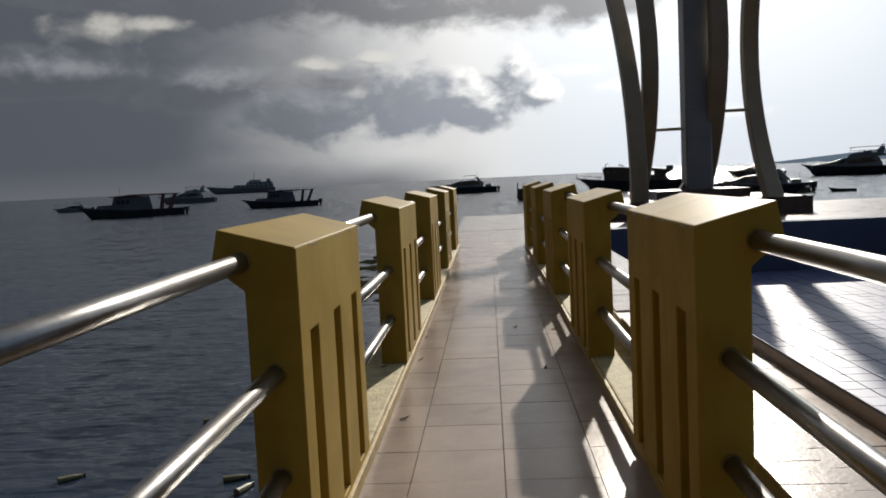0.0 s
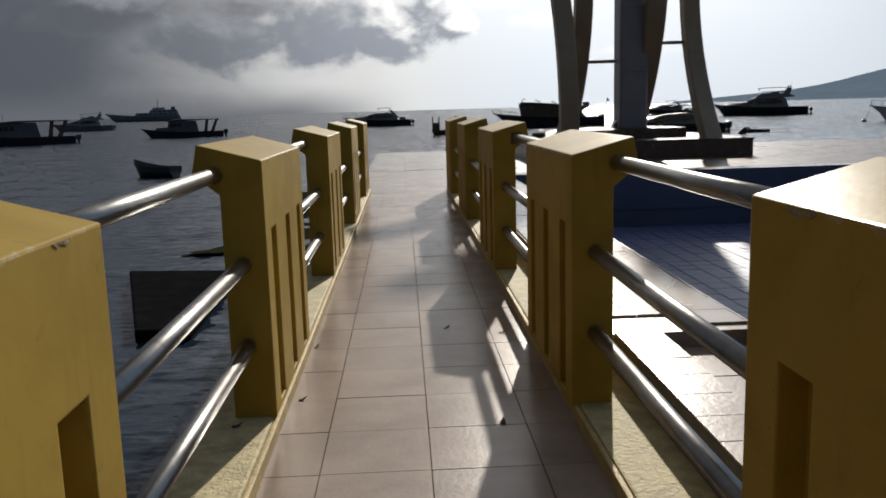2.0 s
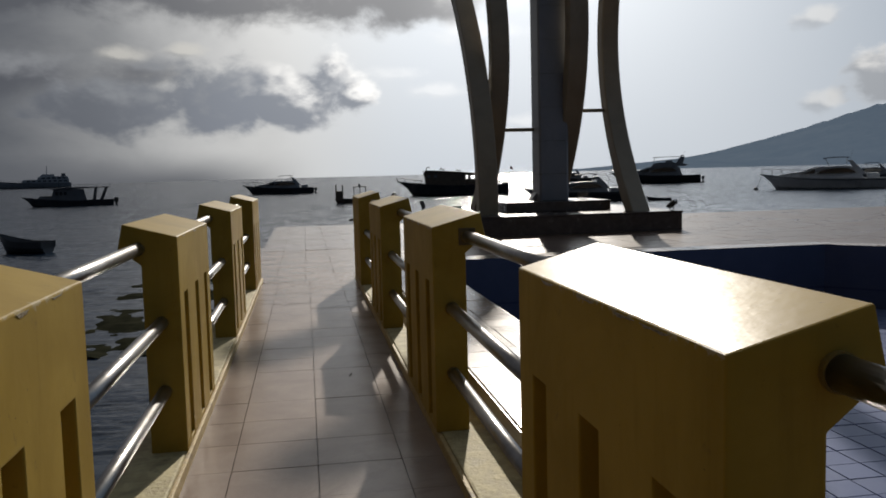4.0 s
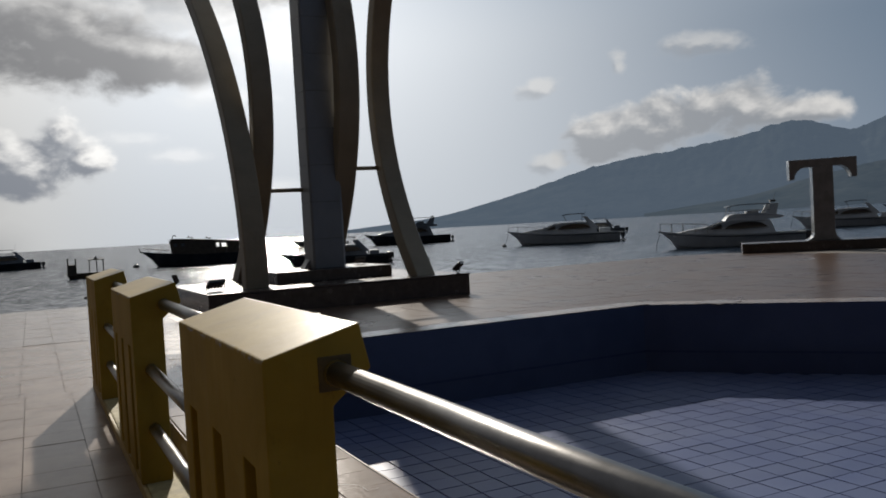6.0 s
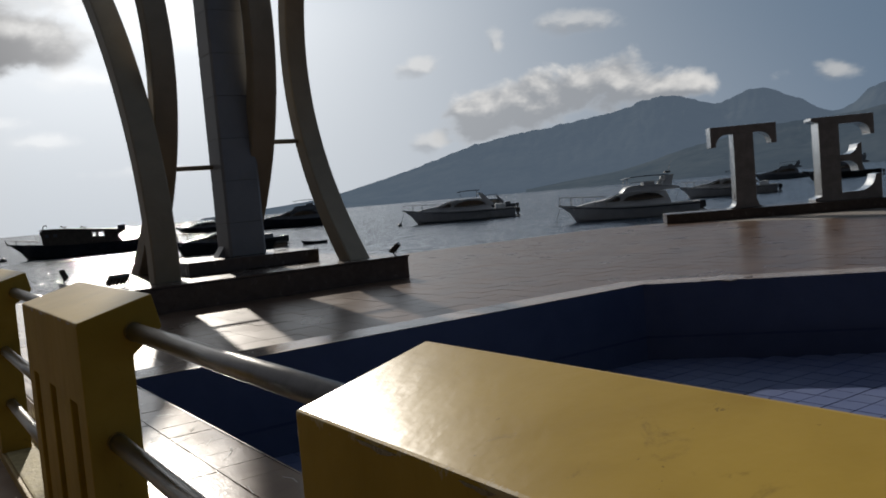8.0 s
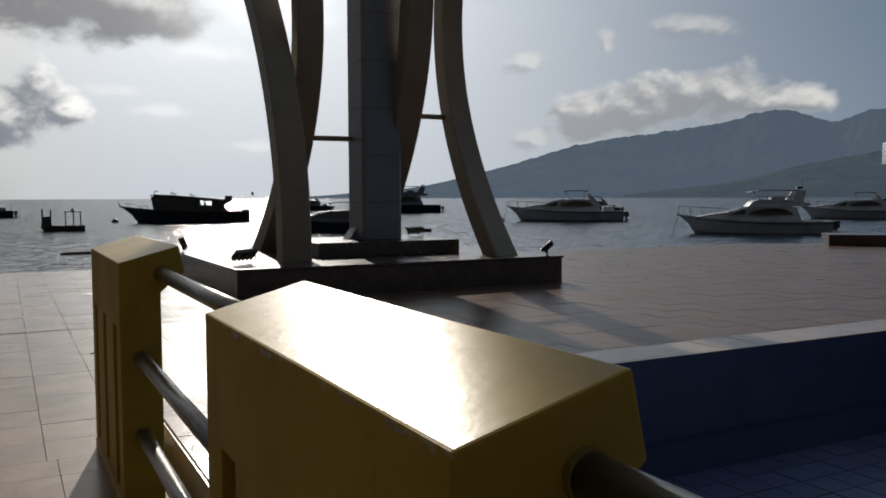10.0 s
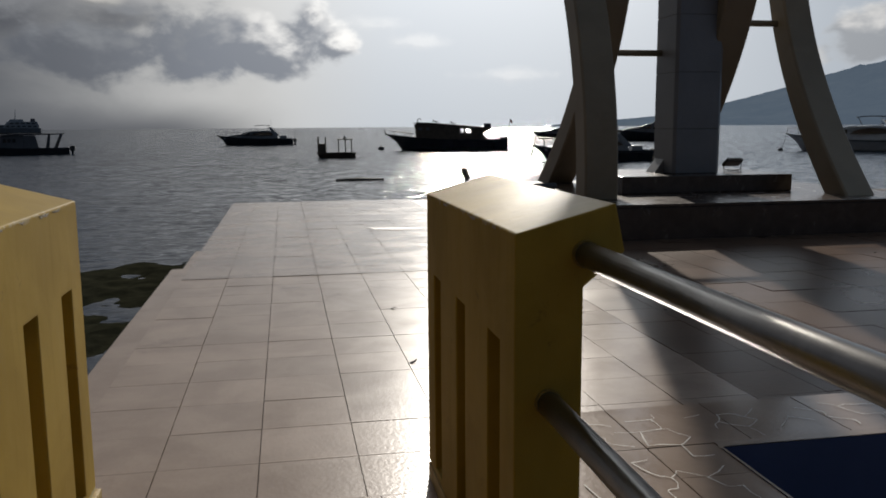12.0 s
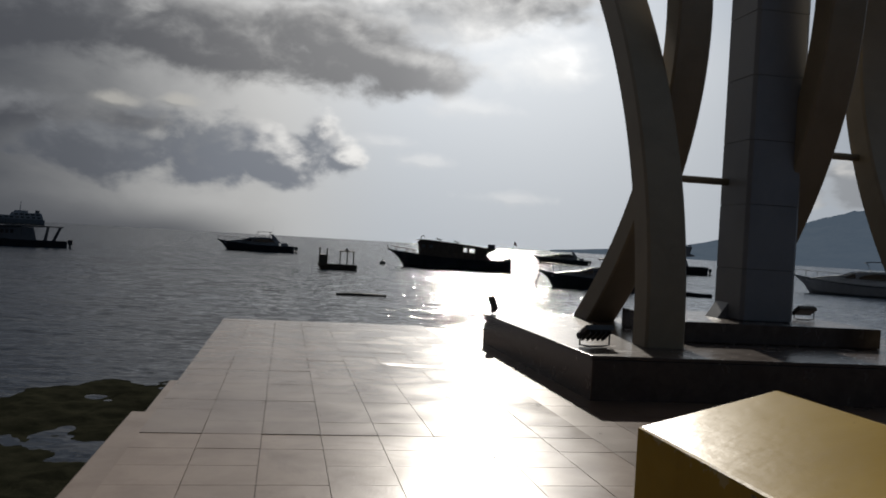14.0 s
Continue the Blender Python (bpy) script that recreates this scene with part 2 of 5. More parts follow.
def paint_material():
    """Old ochre gloss paint: rollered relief, rain streaks and grime."""
    m = bpy.data.materials.new("yellow_paint")
    m.use_nodes = True
    g = Graph(m.node_tree)
    where = g.node("ShaderNodeNewGeometry").outputs["Position"]
    stretch = g.node("ShaderNodeMapping")
    g.put(stretch.inputs["Vector"], where)
    stretch.inputs["Scale"].default_value = (1.0, 1.0, 0.12)
    big = g.noise(where, 2.6, 5.0, 0.6, 0.5)
    upright = g.node("ShaderNodeSeparateXYZ")
    g.put(upright.inputs[0], g.node("ShaderNodeNewGeometry").outputs["True Normal"])
    side = g.step(upright.outputs[2], 0.6, 0.3)
    streak = g.math("MULTIPLY", g.noise(stretch.outputs[0], 16.0, 5.0, 0.65, 0.3), side)
    small = g.noise(where, 30.0, 4.0, 0.6)
    colour = g.mix(g.step(big, 0.32, 0.68), (0.292, 0.188, 0.027), (0.368, 0.245, 0.043))
    colour = g.mix(g.math("MULTIPLY", g.step(streak, 0.52, 0.75), 0.28), colour, (0.19, 0.118, 0.020))
    colour = g.mix(g.math("MULTIPLY", g.step(g.noise(where, 11.0, 6.0, 0.7, 0.6), 0.62, 0.72), 0.5), colour, (0.155, 0.10, 0.025))
    colour = g.mix(g.math("MULTIPLY", g.step(g.noise(where, 55.0, 3.0, 0.6), 0.70, 0.76), 0.6), colour, (0.09, 0.06, 0.02))
    # paint rubbed off along the inner top edge
    xyz = g.node("ShaderNodeSeparateXYZ")
    g.put(xyz.inputs[0], g.node("ShaderNodeTexCoord").outputs["Object"])
    off = g.math("SQRT", g.math("ADD", g.math("POWER", xyz.outputs[0], 2.0), g.math("POWER", g.math("ABSOLUTE", g.math("SUBTRACT", xyz.outputs[2], 1.095)), 2.0)))
    rub = g.step(g.math("ADD", off, g.math("MULTIPLY", g.math("SUBTRACT", g.noise(where, 22.0, 5.0, 0.7, 0.5), 0.60), -0.10)), 0.012, 0.007)
    colour = g.mix(g.math("MULTIPLY", rub, 0.6), colour, (0.40, 0.34, 0.22))
    b = g.node("ShaderNodeBsdfPrincipled")
    g.put(b.inputs["Base Color"], colour)
    # handled tops are smooth, the rollered sides are duller
    g.put(b.inputs["Roughness"], g.math("ADD", g.step(upright.outputs[2], 0.4, 0.9, 0.52, 0.30), g.math("MULTIPLY", streak, 0.16)))
    b.inputs["Specular IOR Level"].default_value = 0.09
    bp = g.node("ShaderNodeBump")
    bp.inputs["Strength"].default_value, bp.inputs["Distance"].default_value = 0.12, 0.012
    g.put(bp.inputs["Height"], g.math("ADD", g.math("MULTIPLY", small, 0.22), g.math("ADD", g.noise(where, 7.0, 4.0, 0.6), g.math("MULTIPLY", streak, 0.25))))
    g.put(b.inputs["Normal"], bp.outputs[0])
    g.put(g.node("ShaderNodeOutputMaterial").inputs[0], b.outputs[0])
    return m


M_PAINT = paint_material()
M_CONCRETE = surface("curb_concrete", (0.26, 0.21, 0.095), (0.50, 0.42, 0.215), 0.75, scale=11.0, bump=0.8, fine=48.0, wear=(0.13, 0.105, 0.05))
M_CURB = surface("curb_paint", (0.30, 0.205, 0.070), (0.47, 0.34, 0.135), 0.65, scale=13.0, bump=0.7, fine=60.0, wear=(0.095, 0.066, 0.034))
M_TILE = surface("floor_tile", (0.205, 0.155, 0.124), (0.285, 0.224, 0.184), 0.235, scale=2.2, bump=0.10, fine=45.0, wear=(0.15, 0.108, 0.085), per_piece=0.08, spread=0.05, spec=0.35)
M_TILE_EDGE = surface("glazed_edge_tile", (0.205, 0.155, 0.124), (0.285, 0.224, 0.184), 0.165, scale=2.2, bump=0.10, fine=45.0, wear=(0.15, 0.108, 0.085), per_piece=0.08, spread=0.03, spec=0.35)
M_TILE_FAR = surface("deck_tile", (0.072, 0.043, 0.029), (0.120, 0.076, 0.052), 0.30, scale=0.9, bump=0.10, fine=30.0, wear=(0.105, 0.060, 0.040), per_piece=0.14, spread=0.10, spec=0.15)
M_TILE_PALE = surface("cement_stained_tile", (0.195, 0.152, 0.128), (0.265, 0.215, 0.182), 0.215, scale=1.6, bump=0.10, fine=40.0, wear=(0.175, 0.135, 0.112), per_piece=0.06, spread=0.10, spec=0.40)
M_GROUT = surface("grout", (0.10, 0.085, 0.075), (0.17, 0.15, 0.13), 0.85, scale=8.0, bump=0.3)
M_STEEL = surface("stainless_steel", (0.215, 0.205, 0.195), (0.29, 0.28, 0.268), 0.31, metal=1.0, scale=14.0, bump=0.03, fine=150.0, spread=0.05, wear=(0.17, 0.145, 0.12))
M_FLANGE = surface("dark_socket", (0.05, 0.036, 0.015), (0.15, 0.105, 0.04), 0.7, metal=0.0, scale=20.0, bump=0.3)
M_CHIP = surface("bare_chipped_edge", (0.10, 0.072, 0.030), (0.24, 0.19, 0.11), 0.35, scale=40.0, bump=0.5)
M_COLLAR = surface("grimy_painted_collar", (0.14, 0.092, 0.018), (0.26, 0.172, 0.032), 0.7, scale=30.0, bump=0.3)
M_PLINTH = surface("brown_granite", (0.040, 0.028, 0.023), (0.080, 0.058, 0.047), 0.25, scale=5.0, bump=0.05, fine=90.0, per_piece=0.1)
M_LEG = surface("tower_leg_paint", (0.205, 0.168, 0.112), (0.275, 0.228, 0.158), 0.5, scale=1.4, bump=0.06, fine=30.0, wear=(0.18, 0.14, 0.09))
M_SHAFT = surface("grey_cladding", (0.16, 0.17, 0.19), (0.22, 0.235, 0.26), 0.42, metal=0.15, scale=0.8, bump=0.04, fine=25.0)
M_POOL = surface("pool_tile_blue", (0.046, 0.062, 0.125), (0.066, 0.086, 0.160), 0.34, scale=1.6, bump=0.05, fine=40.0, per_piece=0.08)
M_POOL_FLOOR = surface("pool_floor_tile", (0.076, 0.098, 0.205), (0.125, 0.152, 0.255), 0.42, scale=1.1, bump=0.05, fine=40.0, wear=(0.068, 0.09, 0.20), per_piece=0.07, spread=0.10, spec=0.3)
M_POOL_JOINT = surface("pool_joint", (0.03, 0.04, 0.10), (0.05, 0.065, 0.14), 0.7)
M_STONE = surface("sea_rock", (0.008, 0.009, 0.006), (0.030, 0.030, 0.020), 0.8, scale=3.0, bump=0.8, fine=25.0, spec=0.0)
M_LETTER = surface("letter_steel", (0.66, 0.66, 0.65), (0.78, 0.78, 0.77), 0.20, metal=0.9, scale=3.0, bump=0.05, fine=20.0)
M_LETTER_FACE = surface("letter_back", (0.15, 0.14, 0.135), (0.24, 0.225, 0.215), 0.42, scale=4.0, bump=0.05)
M_BLACK = surface("black_plastic", (0.012, 0.012, 0.013), (0.03, 0.03, 0.032), 0.4, scale=9.0)
M_TARP = surface("wet_black_tarp", (0.006, 0.006, 0.007), (0.012, 0.012, 0.013), 0.9, scale=4.0, bump=0.3, spec=0.0)
M_LENS = surface("lamp_glass", (0.10, 0.11, 0.12), (0.16, 0.17, 0.18), 0.08, scale=9.0, bump=0.0)
M_HULL_WHITE = surface("gelcoat_white", (0.55, 0.56, 0.57), (0.72, 0.73, 0.73), 0.25, scale=0.8, bump=0.03, coords="object", wear=(0.42, 0.41, 0.38))
M_HULL_GREY = surface("gelcoat_grey", (0.16, 0.18, 0.21), (0.26, 0.28, 0.31), 0.3, scale=0.8, bump=0.03, coords="object")
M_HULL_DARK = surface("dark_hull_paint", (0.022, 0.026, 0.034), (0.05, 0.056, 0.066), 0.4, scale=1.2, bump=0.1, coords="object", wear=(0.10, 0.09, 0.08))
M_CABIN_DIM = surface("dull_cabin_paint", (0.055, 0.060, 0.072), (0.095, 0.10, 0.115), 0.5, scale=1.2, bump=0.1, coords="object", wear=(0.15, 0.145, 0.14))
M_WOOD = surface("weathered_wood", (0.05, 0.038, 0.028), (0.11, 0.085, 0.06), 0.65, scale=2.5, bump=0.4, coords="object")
M_RED = surface("faded_red_paint", (0.22, 0.045, 0.035), (0.32, 0.08, 0.06), 0.5, scale=1.5, bump=0.1, coords="object")
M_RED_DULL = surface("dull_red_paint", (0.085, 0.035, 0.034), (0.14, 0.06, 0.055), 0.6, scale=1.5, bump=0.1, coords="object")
M_CANVAS = surface("canvas_dark", (0.03, 0.035, 0.05), (0.06, 0.065, 0.085), 0.8, scale=3.0, bump=0.2, coords="object")
M_GLASS = surface("dark_window_glass", (0.012, 0.014, 0.018), (0.02, 0.023, 0.028), 0.06, scale=3.0, bump=0.0, coords="object")
M_ENGINE = surface("engine_cowl", (0.015, 0.015, 0.017), (0.035, 0.035, 0.04), 0.3, scale=5.0, coords="object")
M_STAIN = surface("dried_debris", (0.03, 0.025, 0.02), (0.08, 0.06, 0.045), 0.8, scale=30.0, bump=0.5)
M_CRACK = surface("crack_filler", (0.52, 0.50, 0.47), (0.66, 0.64, 0.60), 0.8, scale=30.0, bump=0.2)
M_BOTTLE = surface("litter_plastic", (0.13, 0.13, 0.06), (0.22, 0.21, 0.11), 0.4, scale=9.0)


def water_material():
    m = bpy.data.materials.new("sea_water")
    m.use_nodes = True
    g = Graph(m.node_tree)
    pos = g.node("ShaderNodeNewGeometry").outputs["Position"]
    mp = g.node("ShaderNodeMapping")
    g.put(mp.inputs["Vector"], pos)
    mp.inputs["Rotation"].default_value = (0, 0, radians(8))
    mp.inputs["Scale"].default_value = (0.42, 1.30, 1.0)
    b = g.node("ShaderNodeBsdfPrincipled")
    tone = g.step(g.noise(pos, 0.05, 4.0, 0.6), 0.35, 0.65)
    g.put(b.inputs["Base Color"], g.mix(tone, (0.010, 0.019, 0.034), (0.018, 0.030, 0.050)))
    b.inputs["Roughness"].default_value = 0.07
    b.inputs["IOR"].default_value = 1.333
    # wave slopes at three sizes, as tilts of the upright normal
    slope = None
    for scale, height, detail in ((0.50, 0.14, 2.0), (1.9, 0.36, 4.0), (6.0, 0.34, 3.0)):
        n = g.node("ShaderNodeTexNoise")
        g.put(n.inputs["Vector"], mp.outputs[0])
        n.inputs["Scale"].default_value, n.inputs["Detail"].default_value, n.inputs["Distortion"].default_value = scale, detail, 0.4
        c = g.node("ShaderNodeVectorMath", operation="MULTIPLY_ADD")
        g.put(c.inputs[0], n.outputs["Color"])
        c.inputs[1].default_value = (height * 1.3, height * 2.0, 0.0)
        c.inputs[2].default_value = (-height * 0.65, -height, 0.0)
        if slope is None:
            slope = c.outputs[0]
        else:
            s = g.node("ShaderNodeVectorMath", operation="ADD")
            g.put(s.inputs[0], slope)
            g.put(s.inputs[1], c.outputs[0])
            slope = s.outputs[0]
    # the waves run in to the quay and show it their faces
    sl = g.node("ShaderNodeSeparateXYZ")
    g.put(sl.inputs[0], slope)
    run = (math.sin(radians(16)), math.cos(radians(16)))
    place = g.node("ShaderNodeSeparateXYZ")
    g.put(place.inputs[0], pos)
    # calmer under the quay than out in the bay
    steep = g.step(place.outputs[1], 12.0, 75.0, -1.2, -2.1)
    face = g.math("MULTIPLY_ADD", g.math("ABSOLUTE", g.math("ADD", g.math("MULTIPLY", sl.outputs[0], run[0]), g.math("MULTIPLY", sl.outputs[1], run[1]))), steep, -0.004)
    across = g.math("MULTIPLY", g.math("SUBTRACT", g.math("MULTIPLY", sl.outputs[0], run[1]), g.math("MULTIPLY", sl.outputs[1], run[0])), 1.4)
    up = g.node("ShaderNodeVectorMath", operation="ADD")
    g.put(up.inputs[0], g.combine(g.math("MULTIPLY_ADD", face, run[0], g.math("MULTIPLY", across, run[1])), g.math("MULTIPLY_ADD", face, run[1], g.math("MULTIPLY", across, -run[0])), 0.0))
    up.inputs[1].default_value = (0.0, 0.0, 1.0)
    unit = g.node("ShaderNodeVectorMath", operation="NORMALIZE")
    g.put(unit.inputs[0], up.outputs[0])
    g.put(b.inputs["Normal"], unit.outputs[0])
    g.put(g.node("ShaderNodeOutputMaterial").inputs[0], b.outputs[0])
    return m


def hill_material(name, haze, amount):
    m = bpy.data.materials.new(name)
    m.use_nodes = True
    g = Graph(m.node_tree)
    pos = g.node("ShaderNodeNewGeometry").outputs["Position"]
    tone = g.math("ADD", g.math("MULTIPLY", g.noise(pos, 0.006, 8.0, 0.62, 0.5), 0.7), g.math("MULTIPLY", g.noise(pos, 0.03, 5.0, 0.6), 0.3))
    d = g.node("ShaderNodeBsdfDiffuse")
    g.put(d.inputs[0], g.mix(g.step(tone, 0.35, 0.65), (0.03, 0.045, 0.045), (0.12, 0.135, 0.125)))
    # distance haze painted in as an even self-glow over the slope colour
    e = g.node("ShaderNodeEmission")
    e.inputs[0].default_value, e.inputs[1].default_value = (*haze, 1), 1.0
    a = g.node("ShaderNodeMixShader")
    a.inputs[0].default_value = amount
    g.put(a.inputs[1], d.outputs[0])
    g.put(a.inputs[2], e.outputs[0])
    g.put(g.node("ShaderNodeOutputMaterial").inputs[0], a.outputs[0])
    return m


M_WATER = water_material()
# both slopes glow with the painted haze, the nearer spur less
M_HILL = hill_material("forest_slope_haze_glow", (0.108, 0.145, 0.195), 0.74)
M_SPUR = hill_material("forest_spur_haze_glow", (0.072, 0.098, 0.132), 0.66)


# ---- mesh helpers ----
def mesh_of(name, bm, material, smooth=False):
    bmesh.ops.recalc_face_normals(bm, faces=bm.faces)
    me = bpy.data.meshes.new(name)
    bm.to_mesh(me)
    bm.free()
    for m in material if isinstance(material, (list, tuple)) else (material,):
        me.materials.append(m)
    if smooth:
        for p in me.polygons:
            p.use_smooth = True
    return me


def part(name, bm, material, parent=None, label="", smooth=False):
    ob = new(name, mesh_of(name, bm, material, smooth))
    ob.parent = parent
    return tagged(ob, label)


def thing(name, label, category, m=None, group="", kind=""):
    ob = new(name)
    if m is not None:
        ob.matrix_basis = m
    return tagged(ob, label, category, group, kind)


def solid(name, bm, material, label, category="", group="", kind="", m=None, smooth=False):
    ob = new(name, mesh_of(name, bm, material, smooth))
    if m is not None:
        ob.matrix_basis = m
    return tagged(ob, label, category, group, kind)


def box(x0, x1, y0, y1, z0, z1, bevel=0.0, bm=None, segments=2):
    own = bmesh.new()
    bmesh.ops.create_cube(own, size=1.0)
    for v in own.verts:
        v.co = Vector(((x0 + x1) / 2 + v.co.x * (x1 - x0), (y0 + y1) / 2 + v.co.y * (y1 - y0), (z0 + z1) / 2 + v.co.z * (z1 - z0)))
    if bevel:
        bmesh.ops.bevel(own, geom=own.edges[:], offset=bevel, segments=segments, affect="EDGES", profile=0.6)
    return joined(bm, own)


def joined(bm, own):
    if bm is None:
        return own
    me = bpy.data.meshes.new("tmp")
    own.to_mesh(me)
    own.free()
    bm.from_mesh(me)
    bpy.data.meshes.remove(me)
    return bm


def prism(outline, low, high, axis="z", bevel=0.0, bm=None):
    """A closed outline of (a, b) pairs drawn out along an axis."""
    own = bmesh.new()
    put = {"z": lambda a, b, c: (a, b, c), "y": lambda a, b, c: (a, c, b), "x": lambda a, b, c: (c, a, b)}[axis]
    lo = [own.verts.new(put(a, b, low)) for a, b in outline]
    hi = [own.verts.new(put(a, b, high)) for a, b in outline]
    own.faces.new(lo)
    own.faces.new(hi)
    for i in range(len(lo)):
        own.faces.new((lo[i - 1], lo[i], hi[i], hi[i - 1]))
    bmesh.ops.recalc_face_normals(own, faces=own.faces)
    if bevel:
        bmesh.ops.bevel(own, geom=own.edges[:], offset=bevel, segments=2, affect="EDGES", profile=0.6)
    return joined(bm, own)


def tube(points, radius, sides=10, bm=None, radius_end=None):
    """A round bar along a line of points."""
    own = bmesh.new()
    pts = [Vector(p) for p in points]
    rings = []
    for i, p in enumerate(pts):
        d = (pts[min(i + 1, len(pts) - 1)] - pts[max(i - 1, 0)]).normalized()
        a = d.orthogonal().normalized()
        b = d.cross(a)
        r = radius if radius_end is None else radius + (radius_end - radius) * i / max(1, len(pts) - 1)
        rings.append([own.verts.new(p + (a * math.cos(k) + b * math.sin(k)) * r) for k in (2 * math.pi * j / sides for j in range(sides))])
    # keep neighbouring rings aligned
    for r0, r1 in zip(rings, rings[1:]):
        shift = min(range(sides), key=lambda s: sum((r0[j].co - r1[(j + s) % sides].co).length for j in range(sides)))
        for j in range(sides):
            own.faces.new((r0[j], r0[(j + 1) % sides], r1[(j + 1 + shift) % sides], r1[(j + shift) % sides]))
    own.faces.new(rings[0])
    own.faces.new(rings[-1])
    return joined(bm, own)


# ---- the plan, in metres ----
WATER_Z = -1.1
POST_LEN, POST_STEP, POST_LAST = 1.22, 2.93, 5.39
IN_L, IN_R = -0.555, 0.650
BRIDGE_Y0, BRIDGE_Y1 = -12.0, 6.70
DECK_FAR, DECK_LEFT = 19.0, -0.80
PLAT_Z = 0.24
POOL_X0, POOL_Y1, POOL_FLOOR = 1.60, 6.08, -0.62
POOL = [(POOL_X0, -16.0), (9.6, -16.0), (11.0, -14.6), (11.0, 1.6), (7.2, POOL_Y1), (POOL_X0, POOL_Y1)]
STEP_Y = -2.97
RIM = [(1.595, -16.6), (9.9, -16.6), (11.6, -14.8), (11.6, 1.85), (7.45, 6.52), (0.93, 6.52), (0.93, STEP_Y), (1.595, STEP_Y)]
DECK = [(0.93, -30.0), (40.0, -30.0), (40.0, -1.0), (20.4, 18.4), (19.4, DECK_FAR), (DECK_LEFT, DECK_FAR), (DECK_LEFT, 6.70), (0.93, 6.70)]


def sheet(outer, hole, z, bm):
    """A flat polygon with a polygonal hole."""
    import_loops = []
    for loop in (outer, hole):
        vs = [bm.verts.new((x, y, z)) for x, y in loop]
        import_loops += [bm.edges.new((vs[i - 1], vs[i])) for i in range(len(vs))]
    bmesh.ops.triangle_fill(bm, edges=import_loops, use_beauty=True)
    return bm


def walls(loop, z0, z1, bm):
    lo = [bm.verts.new((x, y, z0)) for x, y in loop]
    hi = [bm.verts.new((x, y, z1)) for x, y in loop]
    for i in range(len(loop)):
        bm.faces.new((lo[i - 1], lo[i], hi[i], hi[i - 1]))
    return bm


# sea, as one sheet to the horizon
bm = bmesh.new()
bmesh.ops.create_circle(bm, cap_ends=True, segments=96, radius=4600.0)
for v in bm.verts:
    v.co.z = WATER_Z
solid("water", bm, M_WATER, "grey rippled sea with glitter under a low sun", "sea", kind="structure")

# bridge slab and its curbs
bm = box(-0.86, 0.93, BRIDGE_Y0, BRIDGE_Y1 + 0.05, -0.42, -0.012)
solid("bridge_slab", bm, M_GROUT, "grey concrete slab of the narrow footbridge", "bridge", kind="structure")
for side, inner in ((-1, IN_L - 0.012), (1, IN_R + 0.03)):
    a, b = sorted((inner, inner + side * 0.29))
    bm = box(a, b, BRIDGE_Y0, BRIDGE_Y1 - 0.08, -0.30, 0.062, 0.012)
    solid("curb", bm, M_CONCRETE, "worn concrete kerb beam along the footbridge edge", "kerb", kind="structure")
    bm = box(*sorted((inner - side * 0.022, inner - side * 0.001)), BRIDGE_Y0, BRIDGE_Y1 - 0.10, -0.008, 0.055, 0.006)
    solid("trim", bm, M_CURB, "thin flaking painted skirting along the kerb", "skirting", kind="structure")

# deck and raised pool edge
bm = bmesh.new()
sheet(DECK, RIM, -0.012, bm)
walls(DECK, -1.6, -0.012, bm)
solid("ground", bm, M_GROUT, "concrete waterfront deck under the tiles", "deck", kind="structure")
bm = bmesh.new()
sheet(RIM, POOL, PLAT_Z - 0.012, bm)
walls(RIM, -0.3, PLAT_Z - 0.012, bm)
solid("pool_edge", bm, M_TILE, "raised concrete edge around the empty pool", "pool edge", kind="structure")
bm = box(1.151, 1.594, -16.6, STEP_Y - 0.001, -0.3, 0.145)
solid("pool_edge", bm, M_GROUT, "lower concrete step beside the pool", "pool edge", kind="structure")
bm = box(0.931, 1.149, -16.6, STEP_Y - 0.001, -0.3, PLAT_Z - 0.012)
solid("pool_edge", bm, M_GROUT, "raised concrete edge beside the footbridge", "pool edge", kind="structure")
COPING = [(POOL_X0 - 0.003, -16.11), (9.65, -16.11), (11.11, -14.65), (11.11, 1.65), (7.25, POOL_Y1 + 0.045), (POOL_X0 - 0.010, POOL_Y1 + 0.045), (POOL_X0 - 0.010, STEP_Y), (POOL_X0 - 0.003, STEP_Y)]
bm = sheet(COPING, POOL, PLAT_Z + 0.003, bmesh.new())
solid("trim", bm, M_TILE, "narrow glazed coping strip around the pool", "coping", kind="structure")
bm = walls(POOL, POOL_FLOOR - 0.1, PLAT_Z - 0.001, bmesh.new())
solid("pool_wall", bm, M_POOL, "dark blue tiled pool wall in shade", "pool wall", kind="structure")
inset = [(x + (0.02 if x < 5 else -0.02), y + (-0.02 if y > 0 else 0.02)) for x, y in POOL]
bm = walls(inset, -0.37, -0.345, bmesh.new())
solid("trim", bm, M_POOL_JOINT, "dark tile band along the pool wall", "tile band", kind="structure")
bm = bmesh.new()
bm.faces.new([bm.verts.new((x, y, POOL_FLOOR - 0.012)) for x, y in POOL])
solid("pool_floor", bm, M_POOL_JOINT, "dark grout bed of the pool floor", "pool floor", kind="structure")
bm = box(-0.99, DECK_LEFT - 0.002, 6.60, 12.0, -1.5, -0.03, 0.01)
solid("quay_edge", bm, M_TILE, "brown concrete strip along the deck edge above the water", "quay edge", kind="structure")
bm = box(-0.99, DECK_LEFT - 0.002, 12.0, 14.2, -1.5, -0.17, 0.01)
solid("quay_edge", bm, M_TILE, "lower brown concrete step along the deck edge", "quay edge", kind="structure")
bm = box(-30.0, 0.925, -40.0, BRIDGE_Y0, -1.6, 0.0)
